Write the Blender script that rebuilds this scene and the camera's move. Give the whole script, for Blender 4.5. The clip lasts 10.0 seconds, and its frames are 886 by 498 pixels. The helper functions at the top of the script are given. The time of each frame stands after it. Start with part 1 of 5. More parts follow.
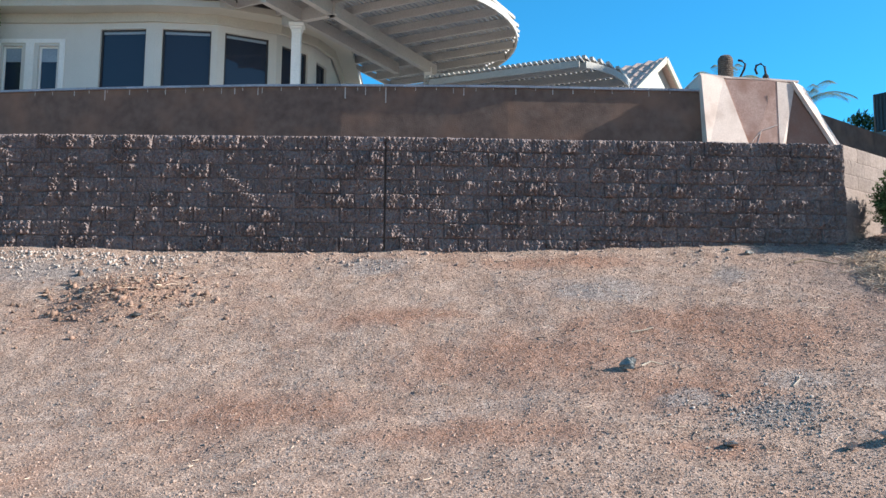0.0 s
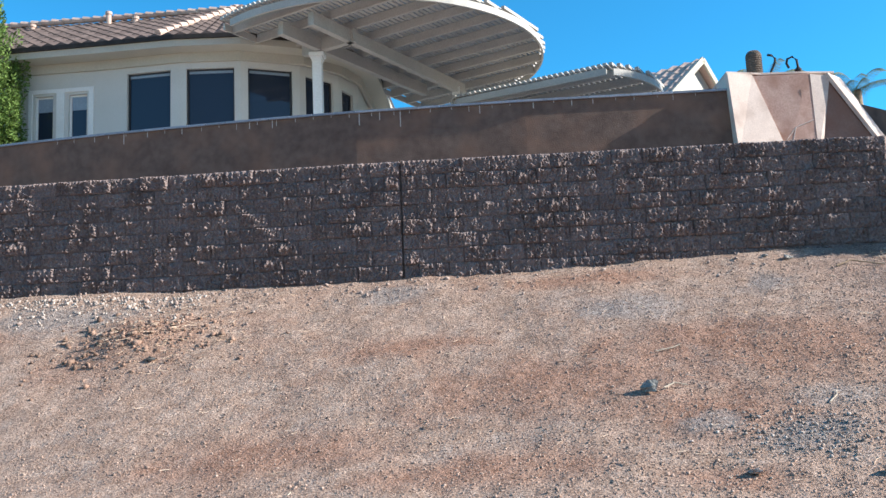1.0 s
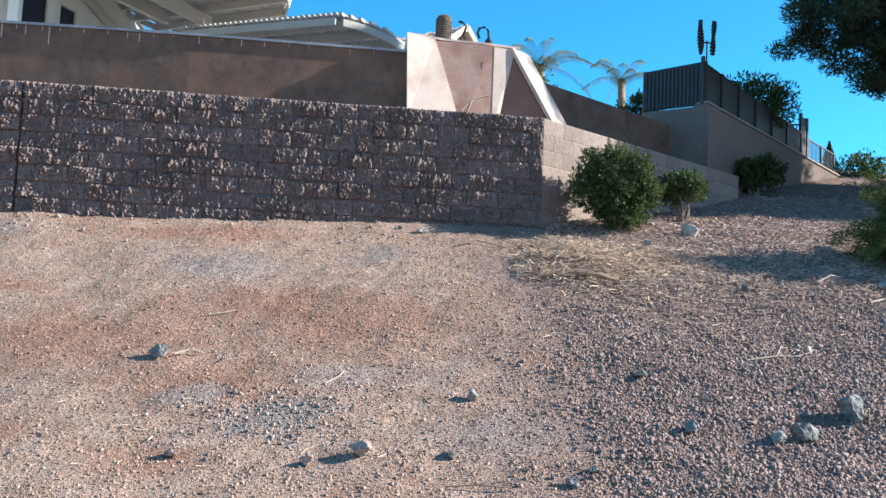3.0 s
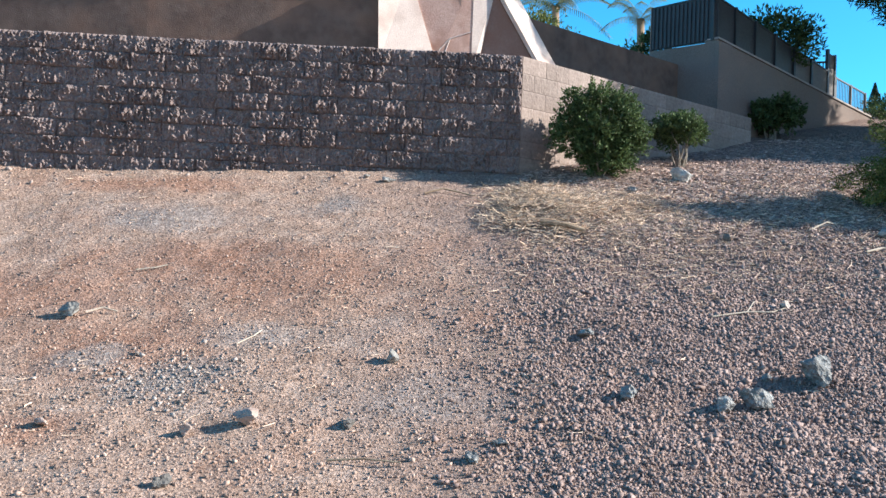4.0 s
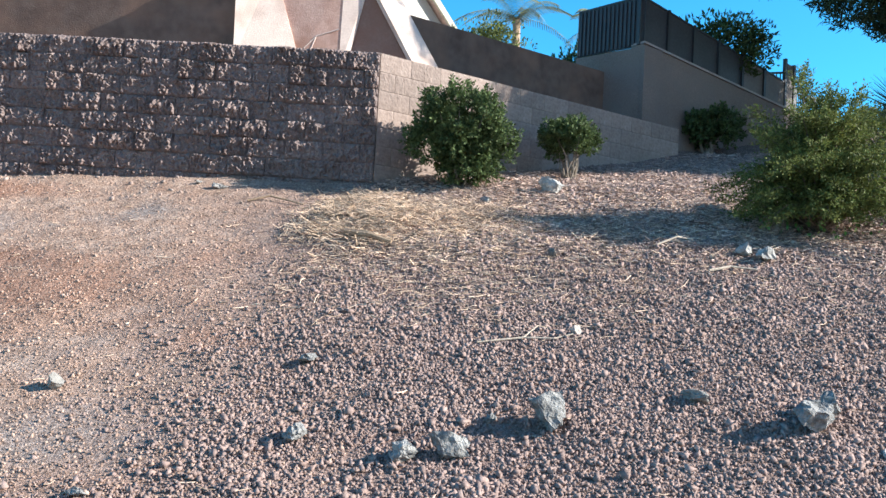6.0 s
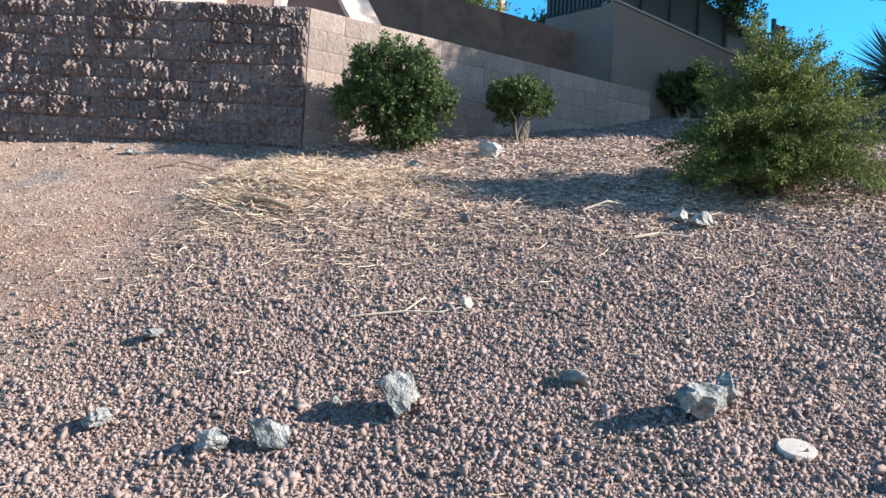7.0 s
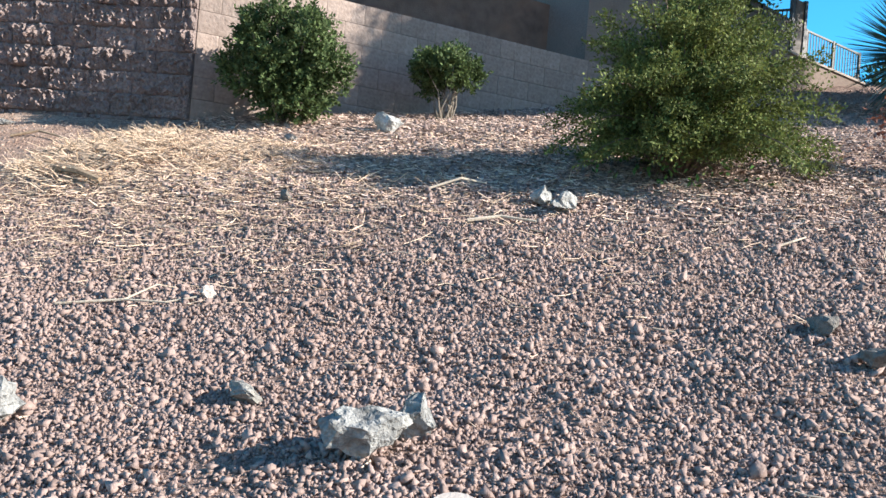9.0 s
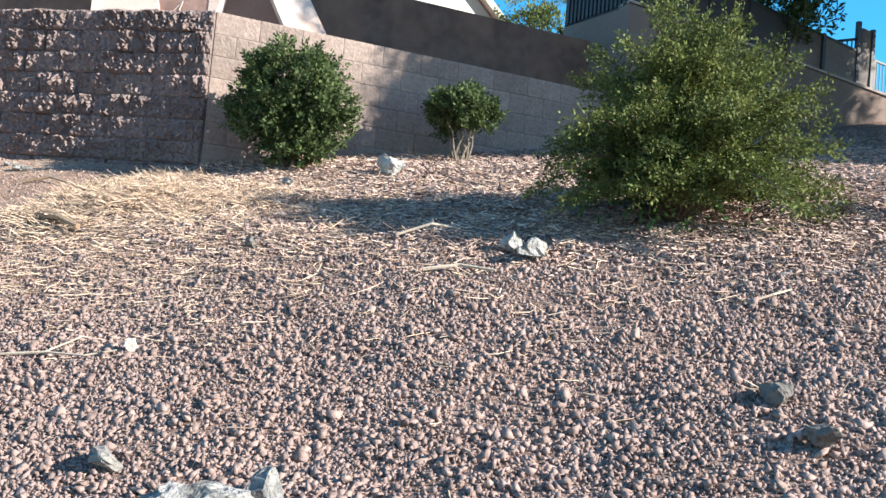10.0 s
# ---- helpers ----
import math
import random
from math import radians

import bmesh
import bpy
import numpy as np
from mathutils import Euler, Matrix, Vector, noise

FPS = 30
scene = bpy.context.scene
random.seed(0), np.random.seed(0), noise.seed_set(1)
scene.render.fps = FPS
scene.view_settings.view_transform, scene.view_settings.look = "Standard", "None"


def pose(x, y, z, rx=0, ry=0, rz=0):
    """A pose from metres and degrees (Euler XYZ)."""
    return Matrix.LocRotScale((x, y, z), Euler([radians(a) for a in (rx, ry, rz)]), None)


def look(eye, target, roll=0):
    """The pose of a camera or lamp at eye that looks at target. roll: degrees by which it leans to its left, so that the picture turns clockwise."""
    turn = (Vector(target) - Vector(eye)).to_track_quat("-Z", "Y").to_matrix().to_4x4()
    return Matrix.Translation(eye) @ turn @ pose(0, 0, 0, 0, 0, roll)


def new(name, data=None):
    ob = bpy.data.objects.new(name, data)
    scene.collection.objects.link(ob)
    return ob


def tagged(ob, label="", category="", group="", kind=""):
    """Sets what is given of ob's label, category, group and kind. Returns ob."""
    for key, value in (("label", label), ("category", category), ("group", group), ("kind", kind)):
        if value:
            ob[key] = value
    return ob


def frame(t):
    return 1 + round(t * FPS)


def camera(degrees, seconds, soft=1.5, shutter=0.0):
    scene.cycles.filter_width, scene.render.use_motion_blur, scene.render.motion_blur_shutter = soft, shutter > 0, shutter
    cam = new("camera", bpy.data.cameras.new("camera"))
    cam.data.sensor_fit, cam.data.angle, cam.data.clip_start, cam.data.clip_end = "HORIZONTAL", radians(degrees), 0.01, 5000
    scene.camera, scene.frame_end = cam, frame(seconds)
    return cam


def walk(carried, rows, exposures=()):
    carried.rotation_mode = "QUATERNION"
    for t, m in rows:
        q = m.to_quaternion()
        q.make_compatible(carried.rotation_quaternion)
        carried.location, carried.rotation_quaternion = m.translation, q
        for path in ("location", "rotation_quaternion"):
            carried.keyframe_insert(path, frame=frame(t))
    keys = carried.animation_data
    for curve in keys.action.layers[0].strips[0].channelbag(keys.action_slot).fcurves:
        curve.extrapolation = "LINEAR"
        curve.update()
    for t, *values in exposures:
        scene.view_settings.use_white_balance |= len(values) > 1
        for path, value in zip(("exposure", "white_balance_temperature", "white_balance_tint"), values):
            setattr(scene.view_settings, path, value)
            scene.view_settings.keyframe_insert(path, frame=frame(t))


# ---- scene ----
cam = camera(54.1, 10.0)
PATH = [
    (0, (-0.297, 0.272, -1.243), (-0.247, 2.259, -1.022), 0.6),
    (0.5, (-0.189, 0.443, -1.158), (-0.263, 2.423, -0.886), 0.9),
    (1, (0.3, 0.634, -1.137), (0.2, 2.614, -0.871), -2.4),
    (1.5, (1.075, 0.847, -1.155), (1.049, 2.833, -0.92), 0.5),
    (2, (1.841, 1.134, -1.169), (1.971, 3.104, -0.854), -1.1),
    (2.5, (2.747, 0.983, -1.134), (3.054, 2.941, -0.861), -2.0),
    (2.7, (2.986, 1.07, -1.053), (3.229, 3.045, -0.85), 1.6),
    (3.8, (4.091, 1.783, -1.099), (4.208, 3.776, -0.973), 2.2),
    (4, (4.287, 1.864, -1.021), (4.37, 3.861, -0.961), 2.3),
    (4.5, (4.722, 2.113, -0.998), (4.566, 4.105, -0.904), 2.6),
    (5, (5.407, 2.399, -1.003), (5.421, 4.389, -0.808), -0.0),
    (5.2, (5.666, 2.46, -0.949), (5.764, 4.453, -0.811), 1.9),
    (6.3, (6.768, 3.077, -1.017), (6.71, 5.073, -0.913), 3.6),
    (6.5, (6.963, 3.223, -1.007), (6.976, 5.221, -0.935), 3.1),
    (7, (7.351, 3.513, -1.01), (7.272, 5.51, -0.943), 3.2),
    (7.5, (7.765, 3.87, -1.029), (7.747, 5.868, -0.934), 1.8),
    (8, (8.076, 4.037, -0.984), (7.934, 6.031, -0.908), 2.1),
    (8.5, (8.5, 4.35, -0.974), (8.177, 6.313, -0.77), 2.3),
    (9, (8.975, 4.689, -0.959), (8.696, 6.669, -0.905), 4.9),
    (9.5, (9.348, 4.924, -0.925), (9.008, 6.894, -0.856), 6.2),
    (10, (9.662, 5.112, -0.82), (9.158, 7.044, -0.698), 5.3),
]
walk(cam, [(t, look(e, g, r)) for t, e, g, r in PATH], exposures=[(0, 0.91, 6260, 7.5), (2.5, 1.0, 6260, 7.5), (5, 1.17, 6340, 8), (8.5, 1.26, 6550, 8), (10, 1.29, 6600, 8)])

# ---- world, sun, exposure ----
SUN_EL, SUN_AZ = 27.5, -4.0          # degrees; the azimuth is counted from +x towards +y
world = bpy.data.worlds.new("sky_world")
scene.world = world
world.use_nodes = True
wn = world.node_tree
sky = wn.nodes.new("ShaderNodeTexSky")
sky.sky_type, sky.sun_disc = "NISHITA", False
sky.sun_elevation, sky.sun_rotation = radians(SUN_EL), radians(90 - SUN_AZ)
sky.air_density, sky.dust_density, sky.ozone_density = 1.0, 0.0, 3.0
sky.altitude = 800
way = wn.nodes.new("ShaderNodeTexCoord")
toward = wn.nodes.new("ShaderNodeVectorMath")
toward.operation = "DOT_PRODUCT"
toward.inputs[1].default_value = (0.62, -0.78, 0.0)
wn.links.new(way.outputs["Generated"], toward.inputs[0])
side = wn.nodes.new("ShaderNodeMapRange")
side.interpolation_type = "SMOOTHSTEP"
side.inputs[1].default_value, side.inputs[2].default_value = -0.55, 0.75
wn.links.new(toward.outputs["Value"], side.inputs[0])
tint = wn.nodes.new("ShaderNodeMix")          # a deep cyan desert sky, made less blue on the unseen side to neutralise shade
tint.data_type = "RGBA"
tint.inputs[6].default_value, tint.inputs[7].default_value = (0.28, 1.05, 1.25, 1), (0.66, 0.83, 0.87, 1)
wn.links.new(side.outputs[0], tint.inputs[0])
clear = wn.nodes.new("ShaderNodeMix")
clear.data_type, clear.blend_type = "RGBA", "MULTIPLY"
clear.inputs[0].default_value = 1.0
wn.links.new(sky.outputs[0], clear.inputs[6])
wn.links.new(tint.outputs[2], clear.inputs[7])
wn.links.new(clear.outputs[2], wn.nodes["Background"].inputs[0])
wn.nodes["Background"].inputs[1].default_value = 0.108
sun = new("sun", bpy.data.lights.new("sun", "SUN"))
sun.data.energy, sun.data.angle, sun.data.color = 5.0, radians(0.6), (1.0, 0.935, 0.85)
sx = math.cos(radians(SUN_EL)) * math.cos(radians(SUN_AZ))
sy = math.cos(radians(SUN_EL)) * math.sin(radians(SUN_AZ))
sun.matrix_world = look((40 * sx, 40 * sy, 40 * math.sin(radians(SUN_EL))), (0, 0, 0))


# ---- materials ----
def material(name, colours, scale=6.0, fine=60.0, rough=0.85, bump=0.4, bump_scale=80.0, metal=0.0, island=0.0,
             depth=0.01, stain=None, stain_scale=0.6, coat=0.0, translucent=0.0, obj_random=0.0):
    """Noise-varied surface: two colours mixed coarse and fine, optional stains, random tint per piece, relief."""
    m = bpy.data.materials.new(name)
    m.use_nodes = True
    nt = m.node_tree
    bs = nt.nodes["Principled BSDF"]
    L = nt.links.new
    tc = nt.nodes.new("ShaderNodeTexCoord")

    def tex(s, detail=6.0):
        n = nt.nodes.new("ShaderNodeTexNoise")
        n.inputs["Scale"].default_value, n.inputs["Detail"].default_value = s, detail
        L(tc.outputs["Object"], n.inputs["Vector"])
        return n

    def ramp(src, a, b, lo=0.35, hi=0.65):
        r = nt.nodes.new("ShaderNodeValToRGB")
        r.color_ramp.elements[0].position, r.color_ramp.elements[1].position = lo, hi
        r.color_ramp.elements[0].color, r.color_ramp.elements[1].color = (*a, 1), (*b, 1)
        L(src, r.inputs[0])
        return r.outputs[0]

    def mix(a, b, fac, mode="MIX"):
        x = nt.nodes.new("ShaderNodeMix")
        x.data_type, x.blend_type = "RGBA", mode
        if isinstance(fac, float):
            x.inputs[0].default_value = fac
        else:
            L(fac, x.inputs[0])
        for sock, v in ((x.inputs[6], a), (x.inputs[7], b)):
            if isinstance(v, tuple):
                sock.default_value = (*v, 1)
            else:
                L(v, sock)
        return x.outputs[2]

    col = ramp(tex(scale).outputs[0], colours[0], colours[1])
    c3 = colours[2] if len(colours) > 2 else tuple(min(1, v * 1.25) for v in colours[1])
    col = mix(col, ramp(tex(fine, 3).outputs[0], colours[0], c3, 0.3, 0.7), 0.45)
    if stain:
        col = mix(col, stain, ramp(tex(stain_scale, 8).outputs[0], (0, 0, 0), (0.75, 0.75, 0.75), 0.48, 0.68))
    if island or obj_random:
        if obj_random:
            rnd = nt.nodes.new("ShaderNodeObjectInfo").outputs["Random"]
        else:
            rnd = nt.nodes.new("ShaderNodeNewGeometry").outputs["Random Per Island"]
        k = max(island, obj_random)
        col = mix(col, ramp(rnd, (1 - k,) * 3, (1 + k,) * 3, 0.0, 1.0), 1.0, "MULTIPLY")
    L(col, bs.inputs["Base Color"])
    bs.inputs["Roughness"].default_value, bs.inputs["Metallic"].default_value = rough, metal
    bs.inputs["Coat Weight"].default_value = coat
    if rough > 0.6:
        bs.inputs["Specular IOR Level"].default_value = 0.25
    if bump:
        b = nt.nodes.new("ShaderNodeBump")
        b.inputs["Strength"].default_value, b.inputs["Distance"].default_value = bump, depth
        L(tex(bump_scale, 5).outputs[0], b.inputs["Height"])
        L(b.outputs[0], bs.inputs["Normal"])
    if translucent:
        out = nt.nodes["Material Output"]
        tr = nt.nodes.new("ShaderNodeBsdfTranslucent")
        L(col, tr.inputs[0])
        ms = nt.nodes.new("ShaderNodeMixShader")
        ms.inputs[0].default_value = translucent
        L(bs.outputs[0], ms.inputs[1]), L(tr.outputs[0], ms.inputs[2])
        L(ms.outputs[0], out.inputs[0])
    return m


def ground_material():
    """Tan decomposed granite turning to reddish crushed stone, with red and ash-grey patches."""
    m = bpy.data.materials.new("sandy_ground")
    m.use_nodes = True
    nt, L = m.node_tree, m.node_tree.links.new
    bs = nt.nodes["Principled BSDF"]
    tc = nt.nodes.new("ShaderNodeTexCoord").outputs["Object"]

    def tex(s, detail=8.0, dist=0.0):
        n = nt.nodes.new("ShaderNodeTexNoise")
        n.inputs["Scale"].default_value, n.inputs["Detail"].default_value, n.inputs["Distortion"].default_value = s, detail, dist
        L(tc, n.inputs["Vector"])
        return n.outputs[0]

    def ramp(src, stops):
        r = nt.nodes.new("ShaderNodeValToRGB")
        while len(r.color_ramp.elements) < len(stops):
            r.color_ramp.elements.new(0.5)
        for e, (p, c) in zip(r.color_ramp.elements, stops):
            e.position, e.color = p, (*c, 1)
        L(src, r.inputs[0])
        return r.outputs[0]

    def mix(fac, a, b, mode="MIX"):
        x = nt.nodes.new("ShaderNodeMix")
        x.data_type, x.blend_type = "RGBA", mode
        x.inputs[0].default_value = 1.0
        if not isinstance(fac, float):
            L(fac, x.inputs[0])
        L(a, x.inputs[6]), L(b, x.inputs[7])
        return x.outputs[2]

    sand = ramp(tex(5), [(0.3, (0.335, 0.225, 0.168)), (0.5, (0.43, 0.303, 0.234)), (0.7, (0.49, 0.362, 0.29))])
    red = ramp(tex(9), [(0.3, (0.29, 0.152, 0.10)), (0.7, (0.42, 0.25, 0.18))])
    ash = ramp(tex(14), [(0.3, (0.23, 0.185, 0.165)), (0.7, (0.44, 0.375, 0.335))])
    fac_red = ramp(tex(0.8, 5, 0.6), [(0.52, (0, 0, 0)), (0.70, (0.5, 0.5, 0.5))])
    fac_ash = ramp(tex(0.9, 6, 1.0), [(0.60, (0, 0, 0)), (0.74, (0.5, 0.5, 0.5))])
    def patch(x, y, rx, ry, soft=0.5):
        """A stain with a ragged edge at a place on the ground."""
        mp = nt.nodes.new("ShaderNodeMapping")
        mp.inputs["Location"].default_value = (-x / rx, -y / ry, 0)
        mp.inputs["Scale"].default_value = (1 / rx, 1 / ry, 0)
        L(tc, mp.inputs["Vector"])
        ln = nt.nodes.new("ShaderNodeVectorMath")
        ln.operation = "LENGTH"
        L(mp.outputs[0], ln.inputs[0])
        ad = nt.nodes.new("ShaderNodeMath")
        ad.operation = "MULTIPLY_ADD"
        L(tex(2.2, 8, 0.5), ad.inputs[0])
        ad.inputs[1].default_value = 1.6
        L(ln.outputs["Value"], ad.inputs[2])
        return fade(ad.outputs[0], 1.15, 1.15 + soft)

    def fade(src, lo, hi):
        mr = nt.nodes.new("ShaderNodeMapRange")
        L(src, mr.inputs[0])
        mr.inputs[1].default_value, mr.inputs[2].default_value = lo, hi
        mr.inputs[3].default_value, mr.inputs[4].default_value = 0.85, 0.0
        return mr.outputs[0]

    col = mix(fac_ash, mix(fac_red, sand, red), ash)
    for x, y, rx, ry in ((3.3, 9.2, 1.3, .75), (0.9, 9.1, 1.7, .7), (2.3, 9.75, 1.1, .4), (2.2, 8.2, .9, .55), (-0.6, 10.2, 1.0, .3), (2.0, 7.1, .5, .3),
                         (5.1, 8.5, .4, .2), (-1.8, 8.3, 1.4, .5), (-3.9, 10.8, .8, .5), (.2, 7.6, 1.1, .35), (1.5, 11.5, 1.3, .25)):
        col = mix(patch(x, y, rx, ry, 0.8), col, red)
    for x, y, rx, ry in ((2.72, 7.68, .55, .35), (2.1, 8.0, .45, .3), (1.85, 10.6, 1.0, .55), (3.55, 10.9, .5, .4), (3.2, 8.3, .5, .3), (-.9, 11.5, .7, .35), (-5.2, 11.4, 1.2, .4), (4.5, 7.4, .8, .5)):
        col = mix(patch(x, y, rx, ry), col, ash)
    stony = ramp(tex(8), [(0.3, (0.19, 0.133, 0.114)), (0.7, (0.30, 0.215, 0.187))])
    sep = nt.nodes.new("ShaderNodeSeparateXYZ")
    L(tc, sep.inputs[0])
    lean = nt.nodes.new("ShaderNodeMath")
    lean.operation = "MULTIPLY_ADD"
    L(tex(1.6, 6, 0.4), lean.inputs[0])
    lean.inputs[1].default_value = -1.6
    L(sep.outputs[0], lean.inputs[2])
    west = fade(lean.outputs[0], 3.0, 5.0)
    inv = nt.nodes.new("ShaderNodeMath")
    inv.operation = "SUBTRACT"
    inv.inputs[0].default_value = 0.85
    L(west, inv.inputs[1])
    col = mix(inv.outputs[0], col, stony)
    speck = ramp(tex(150, 2), [(0.34, (0.46, 0.42, 0.40)), (0.5, (1, 1, 1)), (0.66, (1.32, 1.32, 1.32))])
    speck2 = ramp(tex(45, 4), [(0.32, (0.55, 0.52, 0.5)), (0.52, (1, 1, 1)), (0.68, (1.3, 1.3, 1.3))])
    col = mix(1.0, mix(1.0, col, speck, "MULTIPLY"), speck2, "MULTIPLY")
    L(col, bs.inputs["Base Color"])
    bs.inputs["Roughness"].default_value, bs.inputs["Specular IOR Level"].default_value = 0.95, 0.15
    prev = None
    for s, d, st in ((12, 0.05, 0.5), (55, 0.022, 0.6), (140, 0.01, 0.7)):
        b = nt.nodes.new("ShaderNodeBump")
        b.inputs["Strength"].default_value, b.inputs["Distance"].default_value = st, d
        L(tex(s, 4), b.inputs["Height"])
        if prev:
            L(prev, b.inputs["Normal"])
        prev = b.outputs[0]
    L(prev, bs.inputs["Normal"])
    return m


def glass_material(name, tint):
    m = bpy.data.materials.new(name)
    m.use_nodes = True
    bs = m.node_tree.nodes["Principled BSDF"]
    bs.inputs["Base Color"].default_value = (*tint, 1)
    bs.inputs["Roughness"].default_value, bs.inputs["IOR"].default_value = 0.04, 1.5
    return m


M_GROUND = ground_material()
M_BLOCK = material("split_face_block", [(0.15, 0.108, 0.099), (0.25, 0.196, 0.184), (0.34, 0.282, 0.268)], 3.0, 45, 0.95, 0.8, 60, depth=0.02,
                   stain=(0.17, 0.10, 0.082), stain_scale=0.9, obj_random=0.14)
# Block colour lightened to paint in sunlight; stains deepened to paint in dappled shade.
M_PLAINBLOCK_LIT = material("flat_face_block_sunlit", [(0.23, 0.175, 0.15), (0.35, 0.275, 0.24), (0.43, 0.35, 0.31)], 3.0, 30, 0.95, 0.35, 45, depth=0.012,
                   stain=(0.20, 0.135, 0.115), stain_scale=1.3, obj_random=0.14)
M_MORTAR = material("wall_mortar", [(0.15, 0.12, 0.11), (0.24, 0.20, 0.18)], 8, 70, 0.95, 0.6, 90)
M_BROWN = material("brown_stucco", [(0.115, 0.076, 0.062), (0.185, 0.126, 0.10)], 2.6, 9, 0.92, 0.5, 70, stain=(0.26, 0.15, 0.105), stain_scale=1.5)
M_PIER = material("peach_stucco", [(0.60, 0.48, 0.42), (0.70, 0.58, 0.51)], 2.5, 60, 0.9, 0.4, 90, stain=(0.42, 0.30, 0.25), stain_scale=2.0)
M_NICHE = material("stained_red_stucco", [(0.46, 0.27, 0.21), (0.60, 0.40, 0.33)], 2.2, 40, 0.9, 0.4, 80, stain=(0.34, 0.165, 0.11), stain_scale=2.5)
# Stained brown, taken darker to hold the shade on the wing's front.
M_WINGFACE = material("brown_shaded_stucco", [(0.22, 0.14, 0.115), (0.32, 0.215, 0.18)], 2.2, 40, 0.9, 0.4, 80, stain=(0.26, 0.13, 0.09), stain_scale=1.6)
M_GREYSTUCCO = material("grey_tan_stucco", [(0.16, 0.122, 0.106), (0.245, 0.192, 0.166)], 1.1, 50, 0.92, 0.5, 80, stain=(0.20, 0.165, 0.15), stain_scale=1.6)
M_COPING = material("pale_coping", [(0.45, 0.40, 0.37), (0.58, 0.53, 0.49)], 4, 60, 0.85, 0.3, 80)
M_CAP = material("grey_coping", [(0.27, 0.23, 0.21), (0.40, 0.35, 0.32)], 4, 60, 0.85, 0.3, 80)
M_TILE = material("blue_cap_tile", [(0.20, 0.22, 0.26), (0.34, 0.36, 0.42)], 5, 40, 0.35, 0.15, 60, obj_random=0.2)
M_HOUSE = material("cream_house_stucco", [(0.54, 0.52, 0.47), (0.60, 0.58, 0.53)], 1.5, 90, 0.9, 0.25, 120)
M_TRIM = material("cream_trim", [(0.44, 0.41, 0.34), (0.52, 0.48, 0.40)], 1.5, 50, 0.8, 0.2, 60)
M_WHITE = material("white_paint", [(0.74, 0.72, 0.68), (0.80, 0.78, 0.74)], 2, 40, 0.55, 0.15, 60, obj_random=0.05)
# Greyer white than the posts, for every piece of the covers.
M_LATTICE = material("grey_white_paint", [(0.36, 0.335, 0.30), (0.46, 0.43, 0.39)], 2, 40, 0.6, 0.15, 60)
M_ROOF = material("clay_roof_tile", [(0.095, 0.07, 0.062), (0.17, 0.125, 0.108)], 3, 30, 0.85, 0.4, 60, island=0.2)
M_RIDGE = material("pale_ridge_tile", [(0.50, 0.34, 0.27), (0.66, 0.50, 0.42)], 3, 30, 0.85, 0.3, 60, obj_random=0.15)
M_GLASS = glass_material("dark_window_glass", (0.02, 0.03, 0.05))
M_SHADE = material("window_blind", [(0.20, 0.26, 0.32), (0.28, 0.34, 0.40)], 2, 30, 0.6, 0.1, 60)
M_FENCE = material("dark_fence_sheet", [(0.035, 0.035, 0.04), (0.06, 0.06, 0.065)], 2, 30, 0.55, 0.15, 50, metal=0.2)
M_POST = material("dark_fence_post", [(0.03, 0.03, 0.035), (0.05, 0.05, 0.05)], 3, 30, 0.5, 0.1, 60, metal=0.3)
M_SCREEN = material("grey_fence_screen", [(0.13, 0.115, 0.11), (0.18, 0.16, 0.15)], 2, 30, 0.7, 0.15, 70)
M_RUST = material("dark_wrought_iron", [(0.03, 0.026, 0.024), (0.06, 0.05, 0.045)], 9, 60, 0.7, 0.3, 90, metal=0.4)
M_URN = material("rough_dark_clay", [(0.10, 0.075, 0.06), (0.19, 0.15, 0.12)], 14, 60, 0.95, 1.0, 40, depth=0.03)
M_ROCK = material("pale_grey_rock", [(0.15, 0.15, 0.15), (0.37, 0.365, 0.35), (0.50, 0.495, 0.48)], 9, 50, 0.9, 1.0, 30, depth=0.05, stain=(0.09, 0.09, 0.088), stain_scale=11)
M_GREYROCK = material("grey_stone", [(0.15, 0.145, 0.135), (0.29, 0.28, 0.26)], 10, 60, 0.9, 0.8, 40, depth=0.02)
M_WHITEROCK = material("white_weathered_rock", [(0.28, 0.28, 0.27), (0.50, 0.49, 0.47), (0.64, 0.63, 0.60)], 9, 40, 0.9, 1.0, 30, depth=0.03, stain=(0.20, 0.19, 0.18), stain_scale=7)
M_DARKROCK = material("dark_basalt_rock", [(0.09, 0.085, 0.08), (0.19, 0.175, 0.16)], 12, 70, 0.9, 0.8, 60, depth=0.02)
M_TANROCK = material("tan_stone", [(0.28, 0.205, 0.175), (0.43, 0.335, 0.29)], 12, 70, 0.9, 0.6, 60, depth=0.015)
M_CONC = material("pale_concrete", [(0.42, 0.35, 0.31), (0.52, 0.45, 0.40)], 12, 70, 0.9, 0.4, 90)
M_GRAVEL = material("crushed_red_stone", [(0.245, 0.173, 0.153), (0.34, 0.252, 0.227), (0.38, 0.293, 0.265)], 4, 60, 0.95, 0.5, 120, island=0.18, depth=0.006)
M_PEBBLE = material("tan_grit", [(0.30, 0.205, 0.16), (0.43, 0.312, 0.252)], 4, 60, 0.92, 0.4, 120, island=0.4)
M_STRAW = material("dry_straw", [(0.46, 0.338, 0.248), (0.72, 0.56, 0.43)], 6, 60, 0.8, 0.0, island=0.55)
M_CHIP = material("pale_wood_chip", [(0.36, 0.255, 0.215), (0.62, 0.48, 0.41)], 6, 60, 0.85, 0.0, island=0.5)
